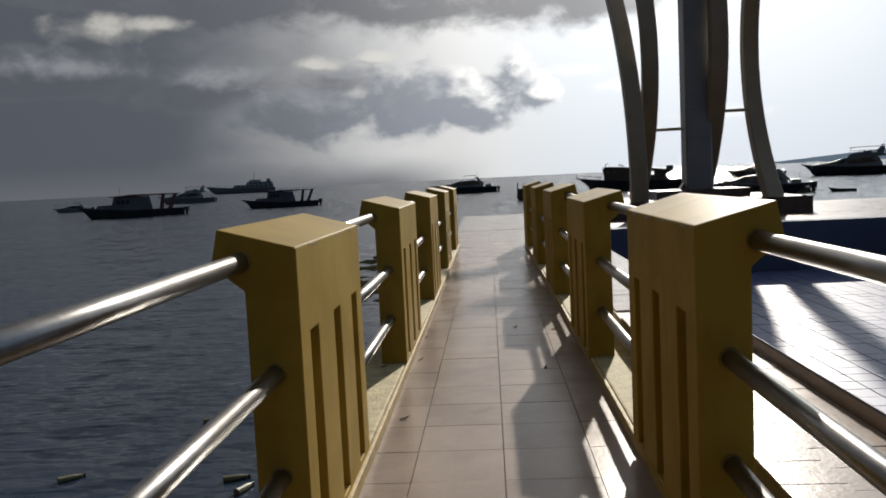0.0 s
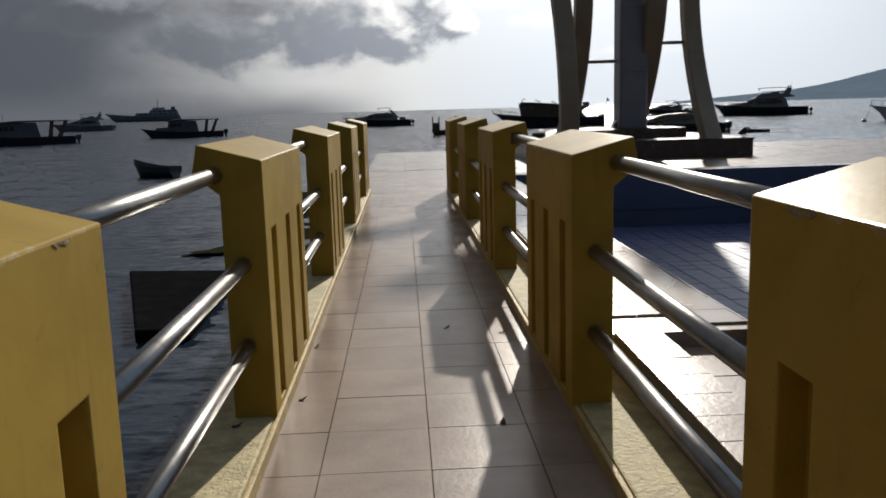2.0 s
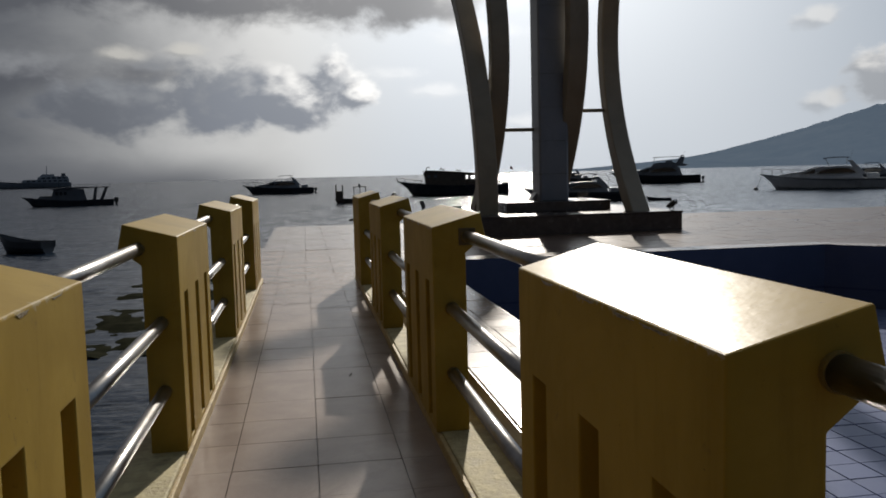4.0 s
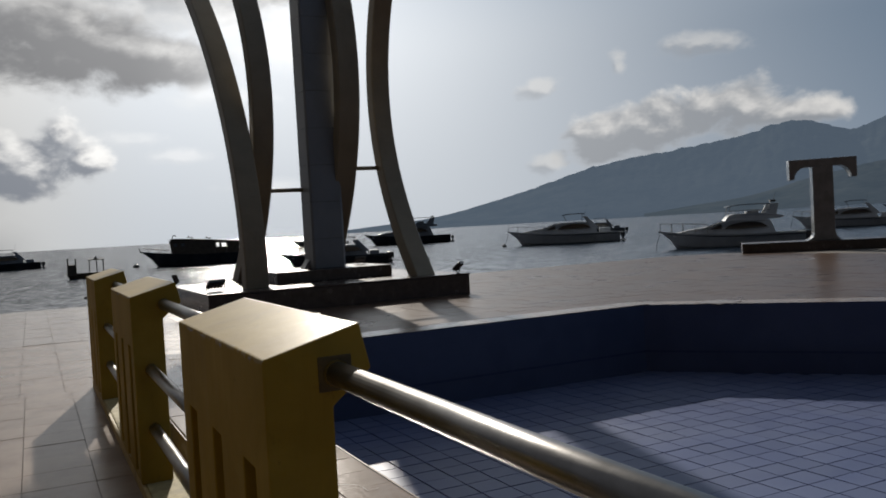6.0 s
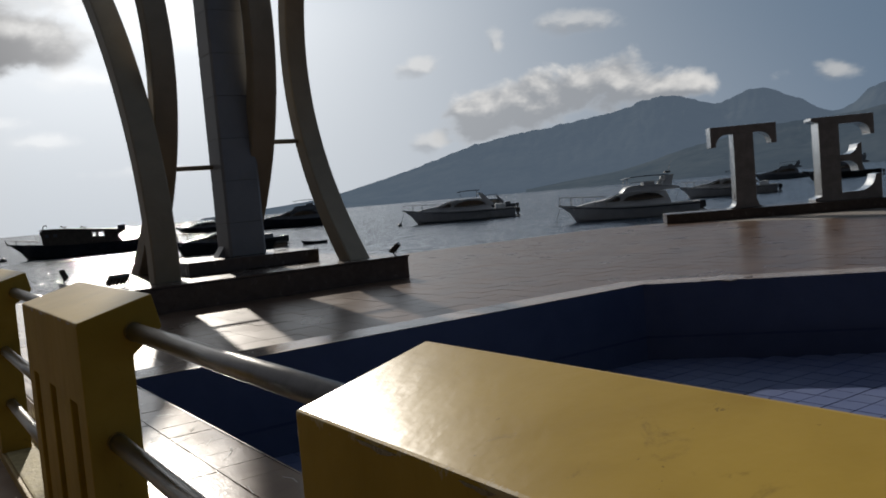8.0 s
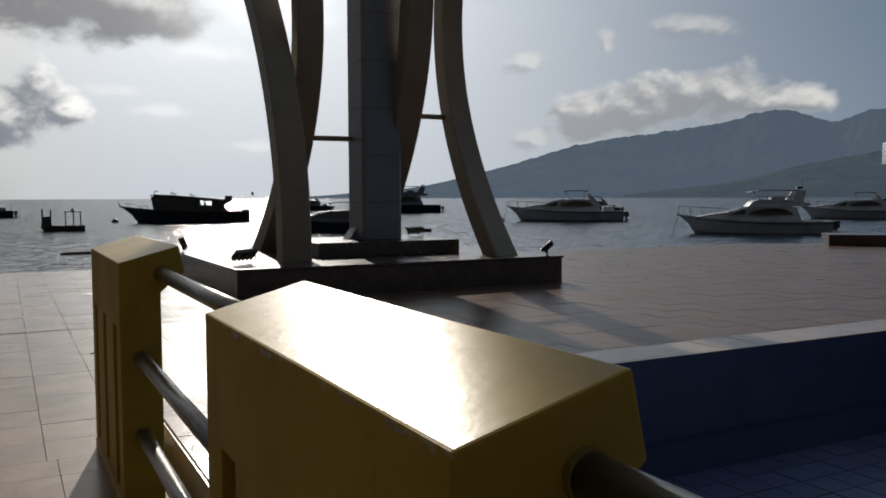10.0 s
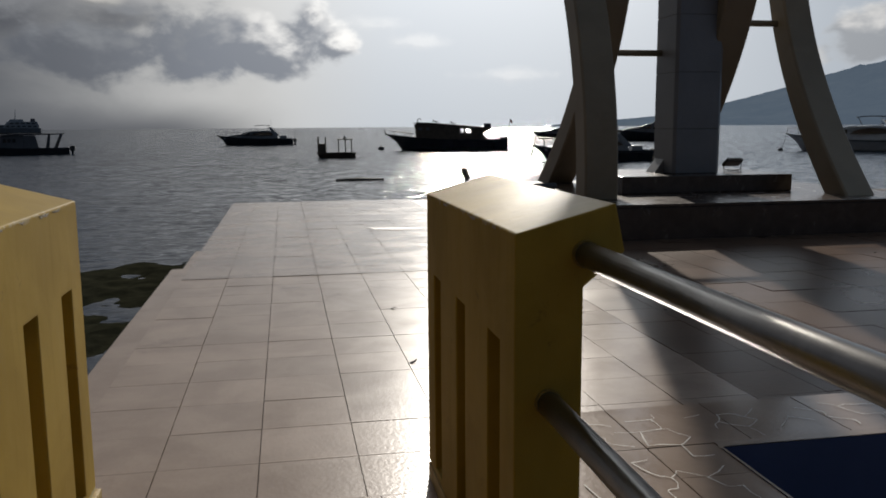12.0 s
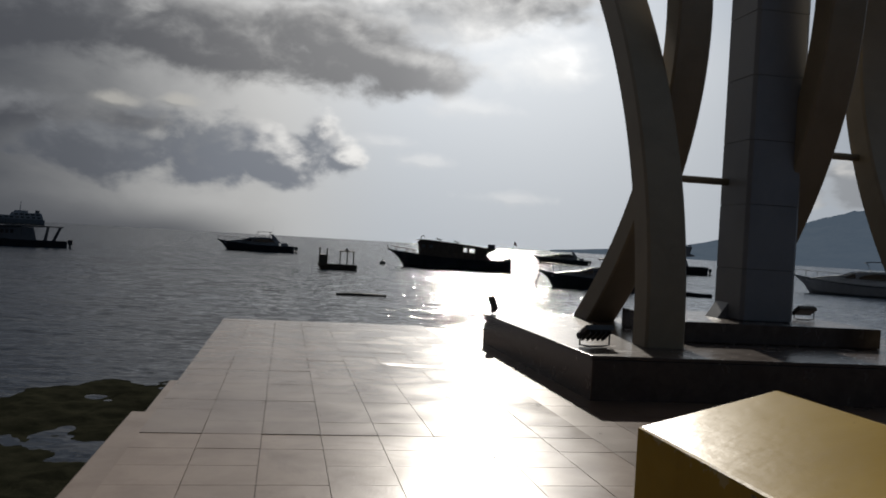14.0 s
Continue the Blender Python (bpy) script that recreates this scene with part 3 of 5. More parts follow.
solid("pavement", bm, M_TILE_FAR, "tiled promenade on the shore side", "pavement", kind="structure")


# hills across the bay
def ridge(az):
    """Skyline of the hills: elevation in degrees by azimuth."""
    peaks = ((24, 5, 0.44), (30, 4, 1.03), (34.5, 4, 1.66), (38.5, 4, 2.41), (43, 4, 2.69), (47, 4, 2.65), (50.5, 3.5, 3.59), (54.8, 1.6, 0.71), (56.5, 4, 4.46), (62, 1.8, 1.79), (65, 4, 3.46), (70, 5, 2.60), (77, 7, 2.43), (87, 9, 2.36), (99, 10, 1.88), (114, 12, 1.83))
    return sum(h * math.exp(-((az - a) / w) ** 2) for a, w, h in peaks)


def near_ridge(az):
    """Skyline of the darker spur in front."""
    return sum(h * math.exp(-((az - a) / w) ** 2) for a, w, h in ((44, 4, 0.5), (51, 4.5, 1.6), (57, 4.5, 2.3), (64, 5, 3.0), (73, 6, 2.6), (84, 8, 2.2), (98, 9, 2.0)))


def hill(name, distance, skyline, a0, a1, label, material):
    bm = bmesh.new()
    cols, rows = 700, 16
    grid = []
    for i in range(cols + 1):
        az = a0 + (a1 - a0) * i / cols
        top = distance * math.tan(radians(max(0.0, skyline(az))))
        line = []
        for j in range(rows + 1):
            f = j / rows
            d = distance * (0.80 + 0.20 * f)
            p = Vector((d * math.sin(radians(az)), d * math.cos(radians(az)), 0))
            rough = noise.fractal(p * 0.004, 1.0, 2.0, 5) * (0.010 if j == rows else 0.12 * (1 - f)) + noise.fractal(p * 0.03, 1.0, 2.0, 5) * 0.045
            h = top * (f ** 0.85) * (1 + rough * (1.2 if j < rows else 0.55)) * d / distance
            line.append(bm.verts.new((p.x, p.y, h + WATER_Z - (2 if j == 0 else 0))))
        grid.append(line)
    for i in range(cols):
        for j in range(rows):
            bm.faces.new((grid[i][j], grid[i + 1][j], grid[i + 1][j + 1], grid[i][j + 1]))
    solid(name, bm, material, label, "hills", kind="structure", smooth=True)


hill("backdrop", 3600.0, ridge, 18.0, 120.0, "wooded hills across the bay, blue-grey haze put in as glow", M_HILL)
hill("backdrop", 2600.0, near_ridge, 40.0, 120.0, "wooded spur before the hills with a darker painted haze glow", M_SPUR)

# ---- footbridge posts and rails ----
def post(inner, side, y, sunk=0.0, chipped=False):
    """One thick railing pier: a slotted inner face, a corbelled outer head, a cap that falls inwards."""
    ob = thing("railing_post", "yellow painted concrete railing pier with three slots", "railing post", pose(inner, y, -sunk), group="railing piers of the footbridge")
    bm = bmesh.new()
    L, s = POST_LEN, side
    ys = (0.0, 0.14, 0.27, 0.555, 0.685, 0.955, 1.08, L)
    zs = (0.060, 0.085, 0.812, 1.097)
    v = [[bm.verts.new((0, a, b)) for b in zs] for a in ys]
    for i in range(len(ys) - 1):
        for j in range(len(zs) - 1):
            if not (i in (1, 3, 5) and j == 1):
                bm.faces.new((v[i][j], v[i + 1][j], v[i + 1][j + 1], v[i][j + 1]))
    for i in (1, 3, 5):
        ring = (v[i][1], v[i + 1][1], v[i + 1][2], v[i][2])
        deep = [bm.verts.new((s * 0.055, r.co.y + (0.006 if k in (0, 3) else -0.006), r.co.z)) for k, r in enumerate(ring)]
        bm.faces.new(deep)
        for k in range(4):
            bm.faces.new((ring[k - 1], ring[k], deep[k], deep[k - 1]))
    outer = ((0.245, 1.163), (0.270, 1.048), (0.168, 0.966), (0.168, 0.060))
    a = [bm.verts.new((s * o, 0, z)) for o, z in outer]
    b = [bm.verts.new((s * o, L, z)) for o, z in outer]
    bm.faces.new([v[0][j] for j in range(4)] + a)
    bm.faces.new([v[-1][j] for j in range(4)] + b)
    bm.faces.new([v[i][3] for i in range(8)] + [b[0], a[0]])
    bm.faces.new([v[i][0] for i in range(8)] + [b[3], a[3]])
    for k in range(3):
        bm.faces.new((a[k], a[k + 1], b[k + 1], b[k]))
    bmesh.ops.recalc_face_normals(bm, faces=bm.faces)
    sharp = [e for e in bm.edges if len(e.link_faces) == 2 and e.calc_face_angle(0) > 0.3 and max(abs(e.verts[0].co.x), abs(e.verts[1].co.x)) > -1 and not any(abs(abs(q.co.x) - 0.055) < 1e-4 for q in e.verts)]
    bmesh.ops.bevel(bm, geom=sharp, offset=0.0055, segments=2, affect="EDGES", profile=0.6)
    part("body", bm, M_PAINT, ob)
    # flaked paint along the inner top edge
    at = random.uniform(0.05, 0.25)
    while at < L - 0.2:
        run, high = random.uniform(0.03, 0.13), random.uniform(0.005, 0.012)
        low = [(at + run * k / 5, 1.0905 - high * random.uniform(0.35, 1.0)) for k in range(1, 5)]
        line = [(at, 1.0905)] + low + [(at + run, 1.0905)]
        chip = bmesh.new()
        inner_face = [chip.verts.new((-s * 0.0015, a, b)) for a, b in line]
        outer_face = [chip.verts.new((s * 0.002, a, b)) for a, b in line]
        chip.faces.new(inner_face)
        for k in range(len(line)):
            chip.faces.new((inner_face[k - 1], inner_face[k], outer_face[k], outer_face[k - 1]))
        bmesh.ops.recalc_face_normals(chip, faces=chip.faces)
        part("paint_chip", chip, M_CHIP, ob, "dark flaked edge of the paint")
        at += run + random.uniform(0.02, 0.35)
    for end in (-0.002, L - 0.006) if chipped else ():
        part("rail_socket", box(s * 0.176 - 0.044, s * 0.176 + 0.044, end, end + 0.008, 1.002, 1.090, 0.003, segments=1), M_FLANGE, ob, "dark chipped square rail socket")
    return ob


# piers that stand a little lower or further out than the rest
SETTLED = {(-1, 1): (0.012, 0.012), (1, 2): (0.016, 0.0)}
for side, inner in ((-1, IN_L), (1, IN_R)):
    for i in range(6):
        y = POST_LAST - POST_STEP * (5 - i)
        sunk, out = SETTLED.get((side, i), (0.0, 0.0))
        post(inner + side * (0.004 * (i - 2) + out), side, y, sunk, chipped=side > 0 and i == 3)
        if i:
            for off, z, nm in ((0.183, 1.045, "top"), (0.095, 0.690, "middle"), (0.095, 0.360, "lower")):
                x = inner + side * off
                rail = thing("handrail", f"{nm} round steel rail pipe spanning two yellow piers", "handrail", pose(x, y - POST_STEP + POST_LEN, z), group="rails of the footbridge")
                gap = POST_STEP - POST_LEN
                part("pipe", tube([(0, -0.02, 0), (0, gap / 2, -0.002), (0, gap + 0.02, 0)], 0.0297, 24), M_STEEL, rail, smooth=True)
                for at in (0.0, gap - 0.012):
                    part("collar", tube([(0, at, 0), (0, at + 0.012, 0)], 0.0335, 18), M_COLLAR, rail, "dark stained pipe collar")

# ---- monument tower on its plinth ----
tower = thing("monument_tower", "tall monument tower with curved tan legs around a grey clad shaft", "monument", pose(5.6, 14.9, 0.655))
T0 = Vector((5.6, 14.9, 0.655))


def leg_y(c, z):
    q = z / 4
    return c[0] + c[1] * q + c[2] * q * q + c[3] * q ** 3


def curved_leg(x, c, z0, w=0.21, label=""):
    bm = bmesh.new()
    rings = []
    for i in range(49):
        z = z0 + (9.0 - z0) * i / 48
        slope = (leg_y(c, z + 0.05) - leg_y(c, z - 0.05)) / 0.1
        half = 0.18 * math.sqrt(1 + slope * slope)
        y = leg_y(c, z)
        ch = 0.025
        loop = ((-w + ch, -half), (w - ch, -half), (w, -half + ch), (w, half - ch), (w - ch, half), (-w + ch, half), (-w, half - ch), (-w, -half + ch))
        rings.append([bm.verts.new(Vector((x + a, y + b, z)) - T0) for a, b in loop])
    for r0, r1 in zip(rings, rings[1:]):
        for k in range(8):
            bm.faces.new((r0[k - 1], r0[k], r1[k], r1[k - 1]))
    bm.faces.new(rings[0])
    bm.faces.new(rings[-1])
    part("leg", bm, M_LEG, tower, label)


curved_leg(4.03, (13.647, -0.486, 1.651, -0.046), 0.425, 0.22)
curved_leg(4.54, (17.457, -6.162, 3.268, -0.198), 0.425)
curved_leg(7.43, (12.939, 3.885, -1.682, -0.041), 0.425)
curved_leg(6.31, (16.787, -4.622, 2.114, -0.110), 0.425, 0.23)
SH = [(5.54, 14.50), (6.16, 14.50), (6.22, 14.56), (6.22, 15.16), (6.16, 15.22), (5.58, 15.22), (5.50, 15.14), (5.50, 14.54)]
z = 0.67
for height in (0.62, 0.78, 0.78, 0.78, 0.78, 0.78, 0.78, 0.78, 0.78, 0.78):
    bm = prism([(a - T0.x, b - T0.y) for a, b in SH], z - T0.z, z + height - 0.006 - T0.z, bevel=0.006)
    part("cladding_panel", bm, M_SHAFT, tower, "grey shaft panel")
    z += height
core_outline = [(a + (0.012 if a < 5.8 else -0.012) - T0.x, b + (0.012 if b < 15 else -0.012) - T0.y) for a, b in SH]
part("shaft_core", prism(core_outline, 0.0, z - T0.z - 0.05), M_BLACK, tower, "dark core behind the panel joints")
part("strut", tube([(Vector((4.3, 15.0, 2.36)) - T0), (Vector((5.60, 15.0, 2.36)) - T0)], 0.045, 12), M_LEG, tower, "thin round strut", True)
part("strut", tube([(Vector((6.2, 14.88, 2.785)) - T0), (Vector((7.4, 14.88, 2.785)) - T0)], 0.045, 12), M_LEG, tower, "thin round strut", True)
part("shaft_foot", prism([(5.36 - T0.x, 0.662 - T0.z), (5.53 - T0.x, 0.662 - T0.z), (5.53 - T0.x, 0.90 - T0.z)], 14.8 - T0.y, 15.1 - T0.y, "y"), M_SHAFT, tower, "sloping foot plate")

pedestal = thing("pedestal", "low dark brown granite pedestal under the monument tower", "pedestal", pose(5.58, 14.85, 0))
P0 = Vector((5.58, 14.85, 0))
part("base", box(2.95 - P0.x, 8.2 - P0.x, 12.68 - P0.y, 17.0 - P0.y, -0.01, 0.385, 0.012), M_PLINTH, pedestal)
part("top_slab", box(2.93 - P0.x, 8.22 - P0.x, 12.66 - P0.y, 17.02 - P0.y, 0.388, 0.424, 0.006), M_PLINTH, pedestal, "polished brown top slab")
part("upper_step", box(4.58 - P0.x, 7.08 - P0.x, 14.08 - P0.y, 15.9 - P0.y, 0.425, 0.66, 0.012), M_PLINTH, pedestal, "raised inner step")


def floodlight(x, y, z, turn, lean=-35.0, size=1.0):
    ob = thing("floodlight", "small black floodlight on a bracket at the pedestal edge", "floodlight", pose(x, y, z, 0, 0, turn), group="floodlights round the monument")
    s = size
    tilt = pose(0, 0, 0.15 * s, lean)
    def turned(bm):
        bm.transform(tilt)
        return bm
    part("housing", turned(box(-0.16 * s, 0.16 * s, -0.03 * s, 0.03 * s, -0.11 * s, 0.11 * s, 0.01 * s)), M_BLACK, ob)
    part("glass", turned(box(-0.135 * s, 0.135 * s, 0.031 * s, 0.036 * s, -0.085 * s, 0.085 * s)), M_LENS, ob, "clear lamp glass")
    for k in range(5):
        x0 = (-0.12 + 0.06 * k) * s
        part("fin", turned(box(x0 - 0.006 * s, x0 + 0.006 * s, -0.06 * s, -0.031 * s, -0.09 * s, 0.09 * s)), M_BLACK, ob)
    for q in (-1, 1):
        part("bracket", tube([(q * 0.175 * s, 0, 0.15 * s), (q * 0.175 * s, 0, 0.02 * s), (q * 0.06 * s, 0, 0.006 * s), (0, 0, 0.006 * s)], 0.01 * s, 6), M_BLACK, ob, "bent steel bracket")
    return ob


floodlight(3.02, 16.85, 0.424, 78, -22)
floodlight(3.22, 13.35, 0.424, 12, 58)
floodlight(8.06, 12.90, 0.424, 52, 48)
floodlight(6.75, 15.1, 0.66, 180, -60, 0.8)

# ---- letter sign at the quay ----
SIGN_DIR = Vector((0.72, -0.694, 0))
sign_at = lambda s, out=0.0: Vector((20.6, 17.3, 0)) + SIGN_DIR * s + Vector((0.694, 0.72, 0)) * out
SIGN_POSE = Matrix.LocRotScale(Vector((20.6, 17.3, 0)), Euler((0, 0, math.atan2(-0.694, 0.72))), None)
bm = box(0.0, 16.0, -0.30, 1.00, 0.0, 0.30, 0.012)
solid("sign_plinth", bm, M_PLINTH, "long low dark plinth that carries the steel letters", "plinth", m=SIGN_POSE)


def letter(glyph, s0, outlines):
    ob = thing("sign_letter", f"large serif letter {glyph} of polished steel with dark back", "sign letter", SIGN_POSE @ pose(s0, 0.08, 0.30), group="letters of the waterfront sign")
    for k, o in enumerate(outlines):
        part("stroke", prism(o, -0.16, 0.64, "y", 0.02), M_LETTER, ob, "polished steel edge")
        part("face", prism([(a * 0.985 + 0.01, b * 0.992 + 0.01) for a, b in o], -0.166, -0.161, "y"), M_LETTER_FACE, ob, "dark letter face")
    return ob


def arc(cx, cz, r, a0, a1, n=6):
    return [(cx + r * math.cos(radians(a0 + (a1 - a0) * i / n)), cz + r * math.sin(radians(a0 + (a1 - a0) * i / n))) for i in range(n + 1)]


LH = 2.55
t_bar = [(0.0, LH), (0.0, LH - 0.62), (0.11, LH - 0.62)] + arc(0.51, LH - 0.60, 0.36, 180, 90) + [(1.42, LH - 0.24)] + arc(1.44, LH - 0.60, 0.36, 90, 0) + [(1.84, LH - 0.62), (1.95, LH - 0.62), (1.95, LH)]
t_stem = [(0.46, 0.0)] + arc(0.46, 0.22, 0.20, -90, 0, 4) + [(0.68, LH - 0.245), (1.27, LH - 0.245), (1.27, 0.22)] + arc(1.49, 0.22, 0.20, 180, 270, 4)
e_stem = [(0.0, 0.0), (0.0, 0.10), (0.20, 0.16), (0.20, LH - 0.16), (0.0, LH - 0.10), (0.0, LH), (0.78, LH), (0.78, 0.0)]
e_top = [(0.785, LH), (1.78, LH), (1.78, LH - 0.62), (1.67, LH - 0.62)] + arc(1.31, LH - 0.60, 0.36, 0, 90) + [(0.785, LH - 0.24)]
e_mid = [(0.785, LH / 2 - 0.10), (0.785, LH / 2 + 0.10), (1.0, LH / 2 + 0.10)] + arc(1.0, LH / 2 + 0.38, 0.28, -90, 0) + [(1.40, LH / 2 + 0.42), (1.40, LH / 2 - 0.42), (1.28, LH / 2 - 0.42)] + arc(1.0, LH / 2 - 0.38, 0.28, 0, 90)
e_low = [(0.785, 0.0), (0.785, 0.24), (1.10, 0.24)] + arc(1.28, 0.72, 0.48, -90, 0) + [(1.92, 0.74), (1.92, 0.0)]
letter("T", 1.48, [t_bar, t_stem])
letter("E", 4.42, [e_stem, e_top, e_mid, e_low])

# ---- boats at anchor ----
def hull_mesh(L, B, free, draft=0.35, rake=0.18, sheer=0.35, transom=0.85, flare=0.25, n=22, inner=False):
    """A lofted hull: stern at -L/2, bow at +L/2, waterline at z = 0."""
    bm = bmesh.new()
    rings = []
    for i in range(n + 1):
        s = i / n
        half = B / 2 * (transom + (1 - transom) * math.sin(min(1, s / 0.45) * math.pi / 2)) * (1 - max(0, (s - 0.45) / 0.55) ** 2.2) + 0.01
        top = free * (1 + sheer * max(0, (s - 0.3) / 0.7) ** 2)
        keel = -draft + (draft + free * 0.75) * max(0, (s - 0.72) / 0.28) ** 2.4
        x = -L / 2 + L * (s ** 0.92) * (1 - rake * 0.0)
        lift = rake * L * 0.5 * max(0, (s - 0.7) / 0.3) ** 2
        chine = keel + (top - keel) * 0.38
        pts = [(x - lift * 0.9, 0, keel), (x - lift * 0.6, half * (1 - flare) * 0.92, chine), (x - lift * 0.1, half, top - 0.06), (x, half * 1.02, top)]
        rings.append([bm.verts.new(p) for p in pts] + [bm.verts.new((p[0], -p[1], p[2])) for p in reversed(pts[1:])])
    for r0, r1 in zip(rings, rings[1:]):
        for k in range(len(r0)):
            if k == 3:
                continue
            bm.faces.new((r0[k], r0[(k + 1) % 7], r1[(k + 1) % 7], r1[k]))
    bm.faces.new(rings[0])
    bm.faces.new(rings[-1])
    low = 0.12 if not inner else free * 0.55
    deck = []
    for r in rings:
        a, b = r[3].co, r[4].co
        deck.append((bm.verts.new((a.x, a.y * 0.95, a.z - low)), bm.verts.new((b.x, b.y * 0.95, b.z - low))))
    for i in range(n):
        bm.faces.new((deck[i][0], deck[i][1], deck[i + 1][1], deck[i + 1][0]))
        bm.faces.new((rings[i][3], rings[i + 1][3], deck[i + 1][0], deck[i][0]))
        bm.faces.new((rings[i][4], rings[i + 1][4], deck[i + 1][1], deck[i][1]))
    bm.faces.new((rings[0][3], rings[0][4], deck[0][1], deck[0][0]))
    return bm


def cabin_mesh(x0, x1, w0, w1, z0, z1, front=0.6, back=0.1, side=0.12):
    """A wedge cabin with leaning front, back and sides."""
    bm = bmesh.new()
    lo = [(x0, -w0), (x0, w0), (x1, w1), (x1, -w1)]
    hi = [(x0 + back, -w0 + side), (x0 + back, w0 - side), (x1 - front, w1 - side), (x1 - front, -w1 + side)]
    a = [bm.verts.new((x, y, z0)) for x, y in lo]
    b = [bm.verts.new((x, y, z1)) for x, y in hi]
    bm.faces.new(a)
    bm.faces.new(b)
    for i in range(4):
        bm.faces.new((a[i - 1], a[i], b[i], b[i - 1]))
    bmesh.ops.recalc_face_normals(bm, faces=bm.faces)
    bmesh.ops.bevel(bm, geom=bm.edges[:], offset=0.06, segments=3, affect="EDGES", profile=0.6)
    return bm


def bow_rail(ob, L, B, z, x0, x1):
    for side in (-1, 1):
        pts = []
        for i in range(9):
            s = i / 8
            x = x0 + (x1 - x0) * s
            k = max(0, (x / L + 0.5 - 0.45) / 0.55)
            pts.append((x, side * (B / 2 * (1 - k ** 2.2) * 0.93 + 0.01), z + 0.55 + 0.18 * s))
        part("bow_rail", tube(pts, 0.022, 6), M_STEEL, ob, "thin steel bow rail")
        for p in pts[::2]:
            part("stanchion", tube([(p[0], p[1], p[2] - 0.62), p], 0.018, 5), M_STEEL, ob)


def outboard(ob, x, y, z):
    part("outboard_engine", joined(box(x - 0.34, x + 0.1, y - 0.2, y + 0.2, z, z + 0.5, 0.08), box(x - 0.2, x - 0.02, y - 0.08, y + 0.08, z - 0.9, z + 0.02, 0.03)), M_ENGINE, ob, "black outboard engine")


def boat_pose(x, y, extra=0.0):
    return pose(x, y, WATER_Z, 0, 0, 180 - math.degrees(math.atan2(x, y)) + extra)


def shaped(outline, half, z0, lean, taper=0.0, x0=0.0, bevel=0.05):
    """A side profile drawn out to both sides, narrowing with height and towards the bow."""
    bm = prism(outline, -half, half, "y")
    for v in bm.verts:
        v.co.y *= max(0.2, 1 - lean * max(0.0, v.co.z - z0)) * (1 - taper * max(0.0, v.co.x - x0))
    bmesh.ops.recalc_face_normals(bm, faces=bm.faces)
    if bevel:
        bmesh.ops.bevel(bm, geom=bm.edges[:], offset=bevel, segments=2, affect="EDGES", profile=0.6)
    return bm


def spline(points, n=5):
    """A smooth line through a few (a, b) points."""
    out = []
    p = [points[0]] + list(points) + [points[-1]]
    for k in range(1, len(p) - 2):
        for i in range(n):
            u = i / n
            out.append(tuple(0.5 * (2 * p[k][c] + (p[k + 1][c] - p[k - 1][c]) * u + (2 * p[k - 1][c] - 5 * p[k][c] + 4 * p[k + 1][c] - p[k + 2][c]) * u * u + (3 * p[k][c] - p[k - 1][c] - 3 * p[k + 1][c] + p[k + 2][c]) * u ** 3) for c in (0, 1)))
    return out + [points[-1]]


